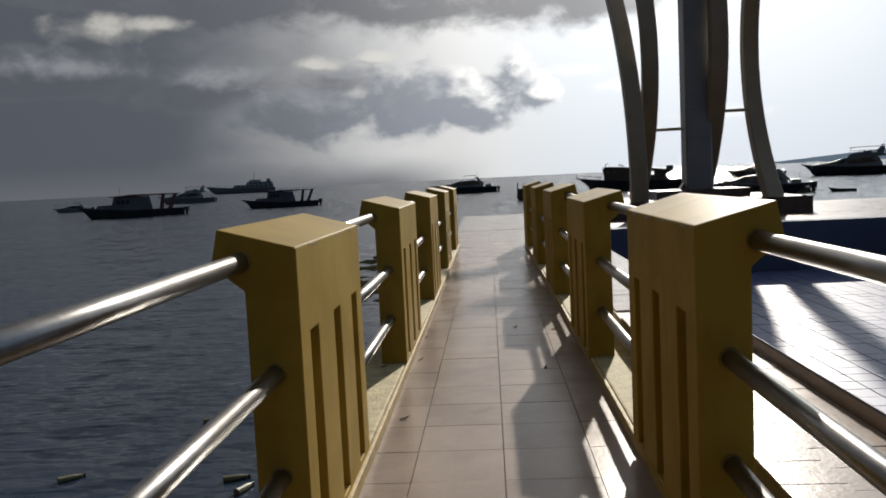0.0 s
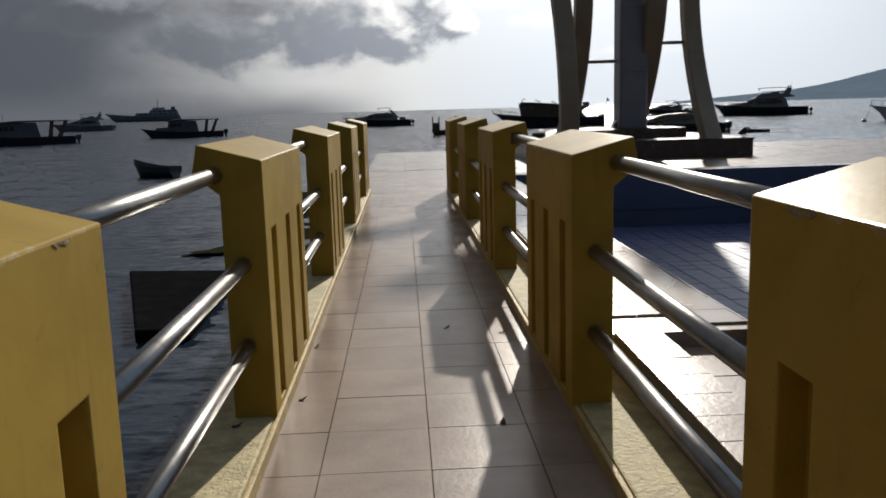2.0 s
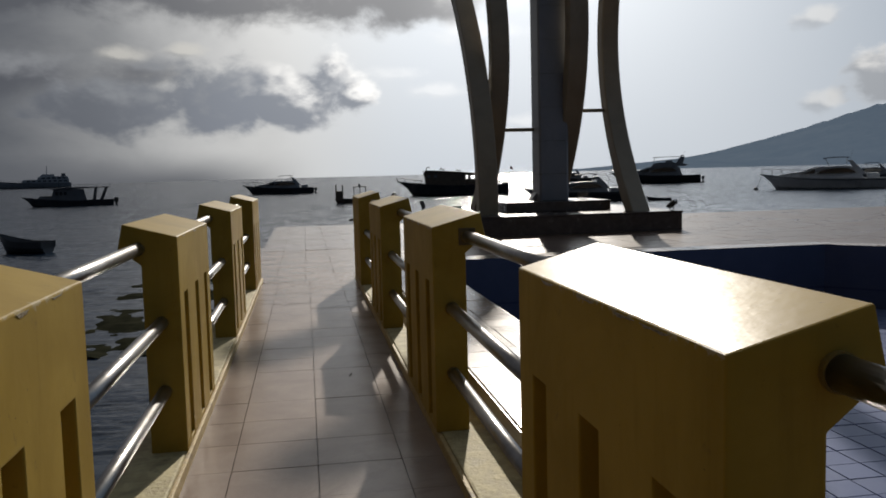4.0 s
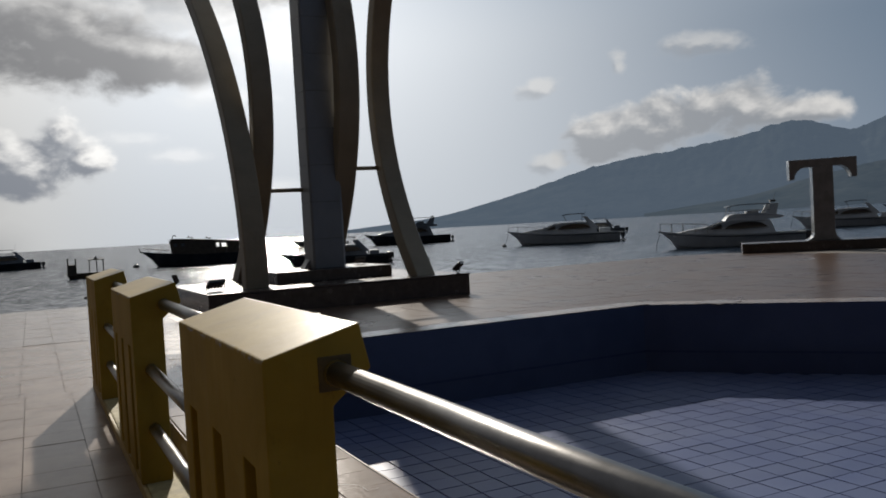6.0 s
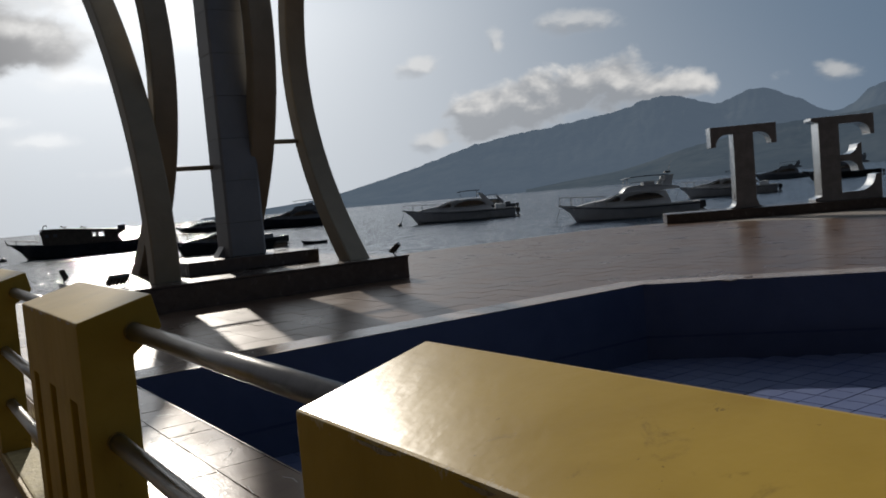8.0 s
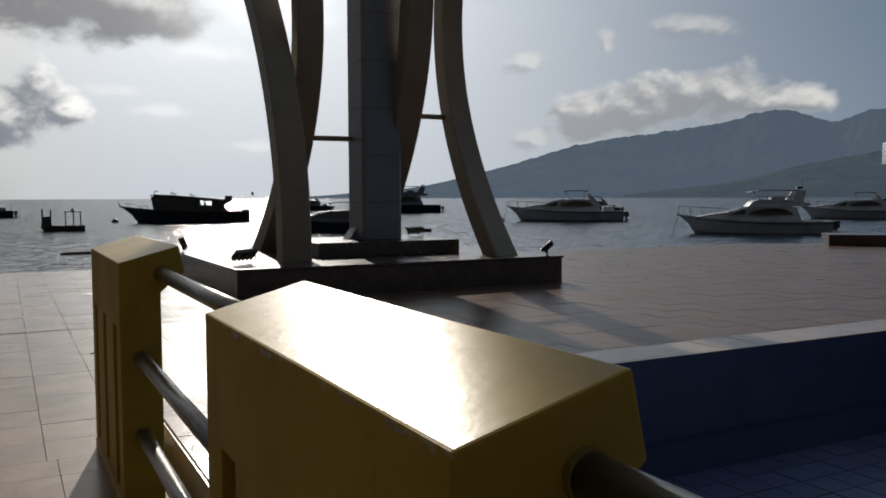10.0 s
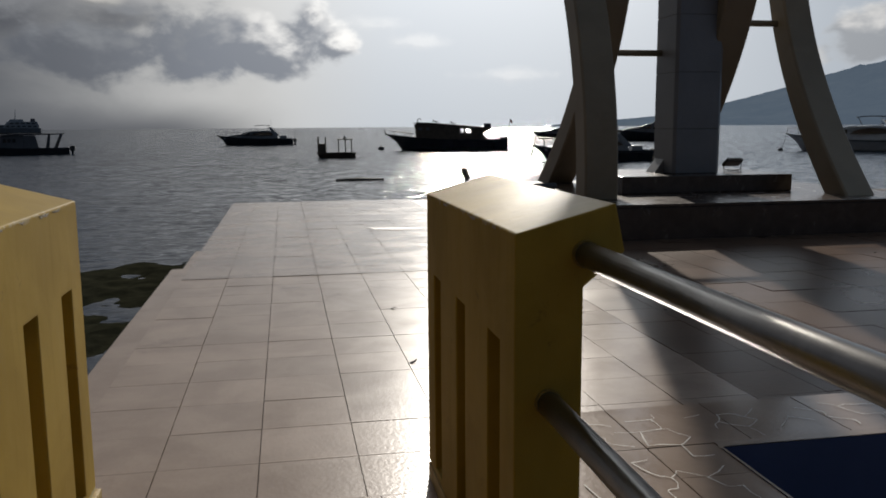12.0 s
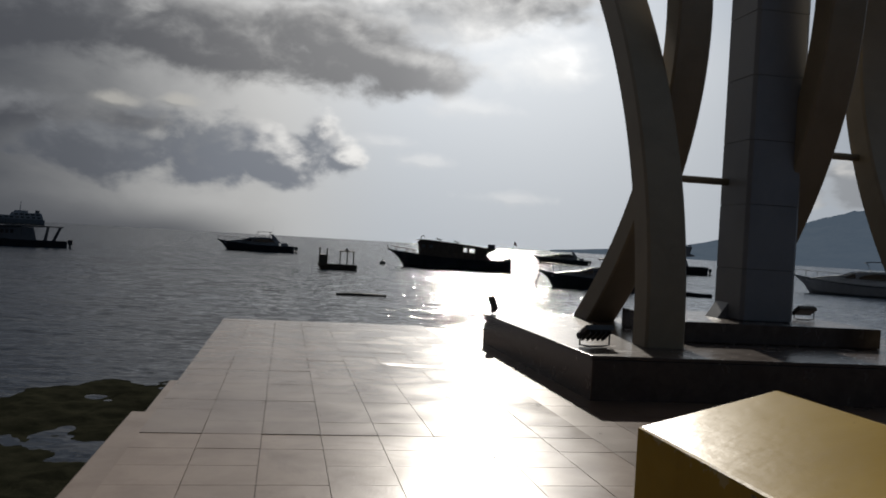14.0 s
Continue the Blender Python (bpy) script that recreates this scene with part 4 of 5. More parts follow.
def yacht(x, y, L, extra, label, hullm, fly=True, top=M_CANVAS, arch=True):
    """A cabin cruiser with a curved house, eye-shaped windows, bow rail and, if fly, an upper bridge under a thin hardtop."""
    ob = thing("motor_yacht", label, "yacht", boat_pose(x, y, extra), group="boats at anchor")
    B, F = L * 0.30, L * 0.088
    up = M_HULL_GREY if hullm is M_HULL_DARK else hullm
    part("hull", hull_mesh(L, B, F, 0.45, 0.2, 0.55), hullm, ob, smooth=False)
    part("rub_rail", tube([(-L / 2 + L * i / 14, B / 2 * 1.01 * (0.85 + 0.15 * math.sin(min(1, i / 14 / 0.45) * math.pi / 2)) * (1 - max(0, (i / 14 - 0.45) / 0.55) ** 2.2), F * (1 + 0.55 * max(0, (i / 14 - 0.3) / 0.7) ** 2) - 0.14) for i in range(14)], 0.035, 6), M_BLACK, ob, "dark rubbing strake")
    hz = F + L * (0.105 if fly else 0.098)
    # foredeck and house as one long curve
    crown = spline([(0.40 * L, F * 1.25), (0.27 * L, F + L * 0.048), (0.16 * L, F + L * 0.062), (0.075 * L, F + L * 0.088), (-0.02 * L, hz), (-0.16 * L, hz + L * 0.004), (-0.27 * L, hz - L * 0.012)])
    part("deckhouse", shaped([(-0.31 * L, F - 0.1)] + [(0.40 * L, F * 0.98)] + crown, B * 0.40, F, 0.10 if L > 9 else 0.16, 1.35 / L, 0.02 * L, 0.04), up, ob)
    ww = B * 0.40 * (1 - (0.10 if L > 9 else 0.16) * L * 0.055)
    for side in (-1, 1):
        eye = spline([(-0.25 * L, F + L * 0.045), (-0.20 * L, F + L * 0.078), (-0.10 * L, F + L * 0.086), (0.0, F + L * 0.070), (0.045 * L, F + L * 0.040)], 4) + spline([(0.045 * L, F + L * 0.040), (-0.10 * L, F + L * 0.040), (-0.25 * L, F + L * 0.045)], 3)[1:-1]
        part("side_window", prism(eye, side * ww - 0.05, side * ww + 0.05, "y"), M_GLASS, ob, "dark eye-shaped side window")
        fwd = spline([(0.06 * L, F + L * 0.044), (0.065 * L, F + L * 0.078), (0.13 * L, F + L * 0.050), (0.17 * L, F + L * 0.042)], 4)
        wf = ww * (1 - 1.35 / L * 0.09 * L)
        part("side_window", prism(fwd, side * wf - 0.06, side * wf + 0.06, "y"), M_GLASS, ob, "small dark forward window")
    part("windscreen", shaped(spline([(0.155 * L, F + L * 0.066), (0.075 * L, F + L * 0.093), (-0.01 * L, hz + 0.03)], 4) + [(-0.01 * L, hz - 0.05), (0.075 * L, F + L * 0.080), (0.14 * L, F + L * 0.060)], B * 0.27, F, 0.05, 1.3 / L, 0.02 * L, 0.0), M_GLASS, ob, "raked dark windscreen")
    if fly:
        part("flybridge", shaped(spline([(0.045 * L, hz - L * 0.012), (0.005 * L, hz + L * 0.030), (-0.05 * L, hz + L * 0.040)], 4) + [(-0.20 * L, hz + L * 0.040), (-0.33 * L, hz + L * 0.022), (-0.37 * L, hz + L * 0.008), (-0.33 * L, hz - L * 0.004)], B * 0.39, hz, 0.02, 1.2 / L, -0.1 * L, 0.02), up, ob)
        ht = hz + L * 0.098
        for side in (-1, 1):
            part("fly_rail", tube([(-0.02 * L, side * B * 0.33, hz + L * 0.062), (-0.14 * L, side * B * 0.37, hz + L * 0.064), (-0.27 * L, side * B * 0.37, hz + L * 0.058)], 0.018, 6), M_STEEL, ob, "thin steel rail")
            for k in range(5):
                a = -0.04 * L - 0.05 * L * k
                part("stanchion", tube([(a, side * B * 0.36, hz + L * 0.035), (a + 0.01 * L, side * B * 0.36, hz + L * 0.062)], 0.013, 5), M_STEEL, ob)
            part("top_post", tube([(-0.005 * L, side * B * 0.30, ht), (0.012 * L, side * B * 0.30, hz + L * 0.03)], 0.022, 6), M_STEEL, ob)
            part("arch_leg", prism([(-0.31 * L, hz + L * 0.015), (-0.235 * L, hz + L * 0.03), (-0.28 * L, ht + 0.02), (-0.33 * L, ht + 0.05)], side * B * 0.35 - 0.05, side * B * 0.35 + 0.05, "y", 0.015), up, ob, "swept radar arch leg")
        lid = spline([(0.02 * L, ht - 0.03), (-0.05 * L, ht + 0.06), (-0.18 * L, ht + 0.09), (-0.30 * L, ht + 0.05)], 4)
        part("hardtop", shaped(lid + [(a, c - 0.06) for a, c in reversed(lid)], B * 0.36, ht, 0.3, 0.6 / L, -0.1 * L, 0.0), top, ob, "thin curved sun top")
        part("seat", box(-0.20 * L, -0.12 * L, -B * 0.22, B * 0.22, hz + L * 0.038, hz + L * 0.058, 0.04), up, ob, "helm seat")
        part("radar", box(-0.325 * L, -0.285 * L, -0.28, 0.28, ht + 0.14, ht + 0.30, 0.06), M_BLACK, ob, "dark radar dome")
        part("antenna", tube([(-0.3 * L, 0.3, ht + 0.1), (-0.33 * L, 0.3, ht + 0.9)], 0.012, 5, radius_end=0.005), M_BLACK, ob)
    elif arch:
        ht = hz + L * 0.075
        lid = spline([(0.0, ht - 0.05), (-0.06 * L, ht + 0.04), (-0.16 * L, ht + 0.05), (-0.20 * L, ht)], 4)
        part("bimini", shaped(lid + [(a, c - 0.07) for a, c in reversed(lid)], B * 0.33, ht, 0.2, 0.0, 0.0, 0.0), top, ob, "dark canvas sun top")
        for side in (-1, 1):
            part("bimini_post", tube([(-0.01 * L, side * B * 0.32, ht - 0.04), (-0.05 * L, side * B * 0.33, hz - 0.05)], 0.016, 6), M_STEEL, ob)
            part("bimini_post", tube([(-0.18 * L, side * B * 0.32, ht), (-0.17 * L, side * B * 0.34, hz - 0.1)], 0.016, 6), M_STEEL, ob)
            part("arch_leg", prism([(-0.33 * L, F + L * 0.03), (-0.25 * L, F + L * 0.04), (-0.19 * L, hz + L * 0.045), (-0.22 * L, hz + L * 0.048)], side * B * 0.36 - 0.05, side * B * 0.36 + 0.05, "y", 0.012), up, ob, "swept arch leg")
        part("arch_bar", box(-0.225 * L, -0.185 * L, -B * 0.36, B * 0.36, hz + L * 0.040, hz + L * 0.050, 0.02), up, ob)
        part("seat", box(-0.42 * L, -0.33 * L, -B * 0.3, B * 0.3, F - 0.1, F + L * 0.04, 0.06), up, ob, "stern bench")
        part("antenna", tube([(-0.2 * L, 0.2, hz + L * 0.04), (-0.22 * L, 0.2, hz + L * 0.15)], 0.012, 5, radius_end=0.005), M_BLACK, ob)
    bow_rail(ob, L, B, F * 1.30, 0.16 * L, 0.485 * L)
    part("swim_platform", box(-0.55 * L, -0.495 * L, -B * 0.38, B * 0.38, 0.12, 0.22, 0.03), hullm, ob)
    outboard(ob, -0.52 * L, -0.45, F * 0.45)
    outboard(ob, -0.52 * L, 0.45, F * 0.45)
    part("mooring_rope", tube([(0.49 * L, 0, F * 1.2), (0.515 * L, 0.02, F * 0.5), (0.52 * L, 0.05, -0.25)], 0.02, 5), M_BLACK, ob, "slack mooring rope")
    return ob


def canopy_boat(x, y, L, extra, label, hullm, roofm, sidem):
    """A long passenger boat with a flat roof on posts, half boarded up."""
    ob = thing("passenger_boat", label, "boat", boat_pose(x, y, extra), group="boats at anchor")
    B, F = L * 0.23, L * 0.07
    part("hull", hull_mesh(L, B, F, 0.4, 0.16, 0.75), hullm, ob)
    part("foredeck", cabin_mesh(0.10 * L, 0.36 * L, B * 0.36, B * 0.16, F, F + L * 0.06, L * 0.05, 0.02, 0.1), sidem, ob)
    roof = F + L * 0.135
    part("roof", prism([(-0.46 * L, roof + 0.10), (-0.46 * L, roof + 0.18), (0.0, roof + 0.22), (0.20 * L, roof + 0.05), (0.20 * L, roof - 0.03)], -B * 0.44, B * 0.44, "y", 0.02), roofm, ob, "flat passenger roof")
    part("cabin", cabin_mesh(-0.06 * L, 0.20 * L, B * 0.40, B * 0.36, F - 0.05, roof + 0.02, L * 0.04, 0.0, 0.06), sidem, ob)
    for side in (-1, 1):
        for k in range(3):
            c = 0.02 * L + k * 0.045 * L
            part("window", box(c, c + 0.03 * L, side * B * 0.385 - 0.04, side * B * 0.385 + 0.04, F + L * 0.065, F + L * 0.105, 0.015), M_GLASS, ob)
        part("side_board", prism([(-0.20 * L, F), (-0.06 * L, F), (-0.06 * L, roof), (-0.17 * L, roof)], side * B * 0.41 - 0.02, side * B * 0.41 + 0.02, "y"), sidem, ob)
        for a, b in ((-0.44, -0.38), (-0.32, -0.30)):
            part("roof_post", prism([(a * L, roof + 0.1), (a * L + 0.2, roof + 0.1), (b * L + 0.3, F - 0.1), (b * L, F - 0.1)], side * B * 0.41 - 0.03, side * B * 0.41 + 0.03, "y"), roofm, ob, "slanted roof support")
    outboard(ob, -0.52 * L, -0.4, F * 0.5)
    outboard(ob, -0.52 * L, 0.4, F * 0.5)
    part("mast", tube([(0.1 * L, 0, roof), (0.1 * L, 0, roof + 0.9)], 0.02, 5), M_BLACK, ob)
    return ob


def fishing_boat(x, y, L, extra):
    ob = thing("fishing_boat", "dark wooden fishing boat with long cabin, silhouetted in sun glitter", "boat", boat_pose(x, y, extra), group="boats at anchor")
    B, F = L * 0.24, L * 0.088
    part("hull", hull_mesh(L, B, F, 0.5, 0.24, 0.55, transom=0.8), M_HULL_DARK, ob)
    # long cabin: closed ahead, a row of openings aft, its back edge cut in a curve
    part("cabin", shaped([(0.235 * L, F), (0.245 * L, 0.175 * L), (0.255 * L, 0.205 * L)] + spline([(0.225 * L, 0.222 * L), (0.10 * L, 0.218 * L), (-0.115 * L, 0.200 * L)], 4) + [(-0.115 * L, F)], B * 0.40, F, 0.02, 0.0, 0.0, 0.03), M_WOOD, ob)
    part("side_wall", shaped([(-0.116 * L, F), (-0.116 * L, 0.142 * L), (-0.205 * L, 0.140 * L), (-0.205 * L, F)], B * 0.40, F, 0.02, 0.0, 0.0, 0.02), M_WOOD, ob, "low plank side under the openings")
    part("eave", shaped([(-0.116 * L, 0.178 * L), (-0.116 * L, 0.200 * L), (-0.205 * L, 0.192 * L), (-0.205 * L, 0.172 * L)], B * 0.40, F, 0.02, 0.0, 0.0, 0.02), M_WOOD, ob)
    for side in (-1, 1):
        part("post", tube([(-0.152 * L, side * B * 0.37, 0.13 * L), (-0.150 * L, side * B * 0.37, 0.19 * L)], 0.07, 6), M_WOOD, ob)
    part("aft_wall", shaped([(-0.206 * L, F), (-0.206 * L, 0.192 * L), (-0.365 * L, 0.176 * L)] + spline([(-0.350 * L, 0.165 * L), (-0.312 * L, 0.145 * L), (-0.305 * L, 0.122 * L), (-0.335 * L, 0.092 * L)], 4) + [(-0.345 * L, F * 0.9)], B * 0.40, F, 0.02, 0.0, 0.0, 0.02), M_WOOD, ob)
    part("roof", shaped(spline([(0.265 * L, 0.218 * L), (0.225 * L, 0.226 * L), (0.10 * L, 0.222 * L), (-0.12 * L, 0.204 * L), (-0.37 * L, 0.180 * L)], 4) + [(-0.37 * L, 0.172 * L), (-0.12 * L, 0.197 * L), (0.10 * L, 0.215 * L), (0.22 * L, 0.219 * L)], B * 0.44, F, 0.0, 0.0, 0.0, 0.0), M_WOOD, ob, "overhanging plank roof")
    for side in (-1, 1):
        for k in range(2):
            a = 0.19 * L - k * 0.06 * L
            part("window", box(a, a + 0.026 * L, side * B * 0.385 - 0.08, side * B * 0.385 + 0.08, 0.162 * L, 0.186 * L, 0.015), M_LENS, ob, "small glazed window")
        part("stern_rail", tube([(-0.49 * L, side * B * 0.36, F + 0.45), (-0.36 * L, side * B * 0.41, F + 0.40)], 0.03, 5), M_WOOD, ob)
        for a in (-0.48, -0.45, -0.42):
            part("rail_post", tube([(a * L, side * B * 0.37, F - 0.1), (a * L, side * B * 0.37, F + 0.45)], 0.03, 5), M_WOOD, ob)
        part("bow_rail", tube([(0.27 * L, side * B * 0.34, F + 0.60), (0.38 * L, side * B * 0.20, F + 0.78), (0.47 * L, side * B * 0.05, F + 0.95)], 0.028, 5), M_WOOD, ob)
        for a, h in ((0.29, 0.62), (0.34, 0.70), (0.43, 0.86)):
            part("rail_post", tube([(a * L, side * B * (0.34 - (a - 0.27) * 1.3), F), (a * L, side * B * (0.34 - (a - 0.27) * 1.3), F + h)], 0.028, 5), M_WOOD, ob)
    for a, z in ((0.09, 0.222), (-0.055, 0.208)):
        part("roof_rack", joined(box(a * L - 0.3, a * L + 0.3, -0.5, 0.5, z * L + 0.12, z * L + 0.18, 0.02), tube([(a * L - 0.2, 0, z * L), (a * L + 0.25, 0, z * L + 0.32)], 0.04, 5)), M_WOOD, ob, "small rack on the roof")
    part("stern_board", box(-0.365 * L, -0.365 * L + 0.75, -0.03, 0.03, 0.176 * L, 0.176 * L + 0.50), M_CANVAS, ob, "dark name board")
    part("davit", tube([(0.235 * L, 0, 0.222 * L), (0.232 * L, 0, 0.25 * L), (0.215 * L, 0, 0.258 * L), (0.205 * L, 0, 0.246 * L)], 0.05, 6), M_BLACK, ob, "short hooked davit")
    part("flag_pole", tube([(-0.49 * L, 0, F), (-0.52 * L, 0, 0.25 * L)], 0.022, 5), M_BLACK, ob)
    part("flag", prism([(-0.515 * L, 0.225 * L), (-0.52 * L, 0.25 * L), (-0.535 * L, 0.235 * L), (-0.54 * L, 0.212 * L)], -0.01, 0.01, "y"), M_RED, ob, "limp flag")
    part("engine_box", box(-0.50 * L, -0.44 * L, -0.5, 0.5, F - 0.1, F + 0.25, 0.06), M_HULL_DARK, ob)
    part("stem_post", tube([(0.49 * L, 0, F * 1.4), (0.505 * L, 0, F * 1.9)], 0.05, 6), M_WOOD, ob)
    return ob


def ferry(x, y, L):
    ob = thing("ferry", "distant pale passenger ferry with two decks on the horizon", "ferry", boat_pose(x, y, 0), group="boats at anchor")
    B, F = L * 0.2, L * 0.075
    part("hull", hull_mesh(L, B, F, 0.8, 0.14, 0.6), M_HULL_GREY, ob)
    part("lower_deck", cabin_mesh(-0.48 * L, 0.12 * L, B * 0.42, B * 0.38, F - 0.2, F + L * 0.045, L * 0.03, 0.2, 0.2), M_HULL_GREY, ob)
    part("upper_deck", cabin_mesh(-0.47 * L, -0.08 * L, B * 0.40, B * 0.38, F + L * 0.045, F + L * 0.085, L * 0.02, 0.4, 0.2), M_HULL_GREY, ob)
    part("wheelhouse", cabin_mesh(-0.30 * L, -0.12 * L, B * 0.30, B * 0.28, F + L * 0.085, F + L * 0.115, L * 0.02, 0.3, 0.2), M_HULL_GREY, ob, "raised grey wheelhouse")
    part("funnel", cabin_mesh(-0.44 * L, -0.38 * L, B * 0.14, B * 0.14, F + L * 0.085, F + L * 0.125, 0.2, 0.3, 0.1), M_CABIN_DIM, ob)
    for side in (-1, 1):
        for k in range(8):
            a = -0.45 * L + k * 0.065 * L
            part("window", box(a, a + 0.04 * L, side * B * 0.40 - 0.25, side * B * 0.40 + 0.18, F + L * 0.015, F + L * 0.033), M_GLASS, ob)
        for k in range(5):
            a = -0.44 * L + k * 0.065 * L
            part("window", box(a, a + 0.045 * L, side * B * 0.39 - 0.25, side * B * 0.39 + 0.12, F + L * 0.055, F + L * 0.073), M_GLASS, ob)
        part("deck_rail", tube([(0.10 * L, side * B * 0.40, F + 1.1), (0.30 * L, side * B * 0.30, F + 1.6), (0.46 * L, side * B * 0.08, F + 2.4)], 0.08, 5), M_HULL_GREY, ob)
    part("mast", tube([(-0.20 * L, 0, F + L * 0.10), (-0.21 * L, 0, F + L * 0.24)], 0.25, 6, radius_end=0.1), M_HULL_GREY, ob)
    return ob


def float_platform(x, y):
    ob = thing("fishing_raft", "small dark floating raft with posts and a little roof", "raft", boat_pose(x, y, 0), group="boats at anchor")
    part("hull", hull_mesh(3.1, 1.3, 0.42, 0.3, 0.02, 0.1, transom=0.95), M_WOOD, ob)
    for xx in (-1.25, -0.75, -0.2):
        for yy in (-0.5, 0.5):
            part("post", tube([(xx, yy, 0.2), (xx, yy, 1.45)], 0.04, 6), M_WOOD, ob)
    part("roof", box(-1.35, -0.1, -0.6, 0.6, 1.45, 1.53, 0.02), M_WOOD, ob)
    part("lamp", tube([(-0.7, 0, 1.53), (-0.7, 0, 1.75)], 0.16, 8, radius_end=0.06), M_BLACK, ob)
    for yy in (-0.42, 0.42):
        part("bow_post", box(1.36, 1.46, yy - 0.05, yy + 0.05, 0.2, 1.70, 0.02), M_WOOD, ob, "tall bow post")
        part("bow_post", box(0.78, 0.88, yy - 0.05, yy + 0.05, 0.2, 1.65, 0.02), M_WOOD, ob, "tall bow post")
    part("bow_board", box(0.80, 1.44, -0.42, 0.42, 0.25, 1.15, 0.03), M_WOOD, ob, "boarded bow box")
    return ob


def dinghy(x, y, L, turn, name="dinghy", label="small dark wooden dinghy afloat near the bridge", free=0.42):
    ob = thing(name, label, "dinghy", pose(x, y, WATER_Z, 0, 0, turn))
    part("hull", hull_mesh(L, L * 0.42, free, 0.15, 0.1, 0.7, transom=0.9, inner=True), M_HULL_DARK, ob)
    for a in (-0.25, 0.1):
        part("thwart", box(a * L, a * L + 0.2, -L * 0.18, L * 0.18, free * 0.62, free * 0.62 + 0.04, 0.008), M_WOOD, ob, "plank seat")
    return ob


yacht(-67, 122, 5.6, 0, "small dark cabin boat moored in the rain-grey bay", M_HULL_GREY, fly=False)
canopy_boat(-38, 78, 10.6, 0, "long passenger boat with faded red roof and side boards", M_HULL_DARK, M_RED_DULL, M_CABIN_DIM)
yacht(-64, 165, 11.5, 0, "grey cabin cruiser with an arched top, in shade", M_HULL_GREY, fly=True, top=M_HULL_GREY)
ferry(-150, 490, 41)
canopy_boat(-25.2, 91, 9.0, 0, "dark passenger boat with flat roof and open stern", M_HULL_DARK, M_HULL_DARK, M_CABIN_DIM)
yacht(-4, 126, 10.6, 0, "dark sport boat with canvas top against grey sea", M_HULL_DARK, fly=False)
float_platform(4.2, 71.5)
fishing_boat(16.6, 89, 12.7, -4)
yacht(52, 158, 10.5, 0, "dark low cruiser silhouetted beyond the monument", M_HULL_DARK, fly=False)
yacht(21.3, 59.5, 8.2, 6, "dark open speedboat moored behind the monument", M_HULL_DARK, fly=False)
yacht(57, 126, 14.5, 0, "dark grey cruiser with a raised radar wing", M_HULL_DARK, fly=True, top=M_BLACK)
yacht(51, 71.5, 11.8, 0, "white cabin cruiser with dark sun top at anchor", M_HULL_WHITE, fly=False)
yacht(80, 105, 9.5, 0, "grey motor boat half hidden behind a cruiser", M_HULL_GREY, fly=False)
yacht(44, 41.0, 9.6, 8, "white flybridge yacht with dark windows near the quay", M_HULL_WHITE, fly=True, top=M_HULL_GREY)
yacht(81, 60.5, 10.8, 0, "white and grey sport boat behind the letter sign", M_HULL_WHITE, fly=False)
yacht(190, 126, 14.0, 0, "distant grey yacht under the hills", M_HULL_GREY, fly=True, top=M_HULL_GREY)
yacht(145, 84, 13.0, 0, "dark motor boat seen through the letters", M_HULL_DARK, fly=True, top=M_HULL_DARK)
dinghy(-10.0, 27.4, 2.0, 158)
dinghy(26.8, 56, 1.9, 155, "skiff", "flat dark skiff drifting beyond the monument", 0.20)

bm = prism([(-4.15, 5.75), (-2.50, 5.50), (-2.36, 2.10), (-2.95, 2.15)], WATER_Z - 0.05, WATER_Z + 0.13, bevel=0.03)
solid("pontoon", bm, M_TARP, "flat black pontoon floating beside the footbridge", "pontoon")


def buoy(x, y, r):
    bm = bmesh.new()
    bmesh.ops.create_uvsphere(bm, u_segments=14, v_segments=8, radius=r)
    bmesh.ops.scale(bm, vec=(1, 1, 0.8), verts=bm.verts)
    ob = thing("buoy", "small dark mooring buoy", "buoy", pose(x, y, WATER_Z + r * 0.25))
    part("float", bm, M_BLACK, ob, smooth=True)
    part("ring", tube([(0, 0, r * 0.7), (0, 0, r * 1.3)], r * 0.12, 6), M_STEEL, ob)


buoy(10.4, 94, 0.35)
buoy(45.5, 74.5, 0.25)
bm = tube([(2.4, 42.0, WATER_Z + 0.02), (3.4, 42.2, WATER_Z + 0.05), (4.6, 42.1, WATER_Z + 0.02)], 0.07, 7)
solid("driftwood", bm, M_WOOD, "dark driftwood pole floating on the sea", "driftwood", smooth=True)

# ---- rocks beside the quay, litter ----
bm = bmesh.new()
grid = []
for i in range(71):
    line = []
    for j in range(181):
        x, y = -4.3 + 3.4 * i / 70, 7.6 + 12.8 * j / 180
        edge = min(1.0, (x + 4.2 + 0.9 * noise.noise(Vector((y * 0.55, 1.7, 0)))) / 0.7 + (1.0 if y < 7 else 0.0), (20.2 - y) / 0.8)
        p = Vector((x * 1.0, y * 0.8, 0.3))
        h = noise.fractal(p * 1.1, 1.0, 2.0, 5) * 0.10 + noise.noise(p * 4.5) * 0.025
        line.append(bm.verts.new((x, y, WATER_Z + 0.012 + h * 0.55 + min(0.0, edge) * 0.3 - 0.05 * max(0.0, 1 - edge))))
    grid.append(line)
for i in range(70):
    for j in range(180):
        bm.faces.new((grid[i][j], grid[i + 1][j], grid[i + 1][j + 1], grid[i][j + 1]))
solid("rocks", bm, M_STONE, "dark weedy rock shelf awash beside the quay", "rocks", kind="stuff", smooth=True)

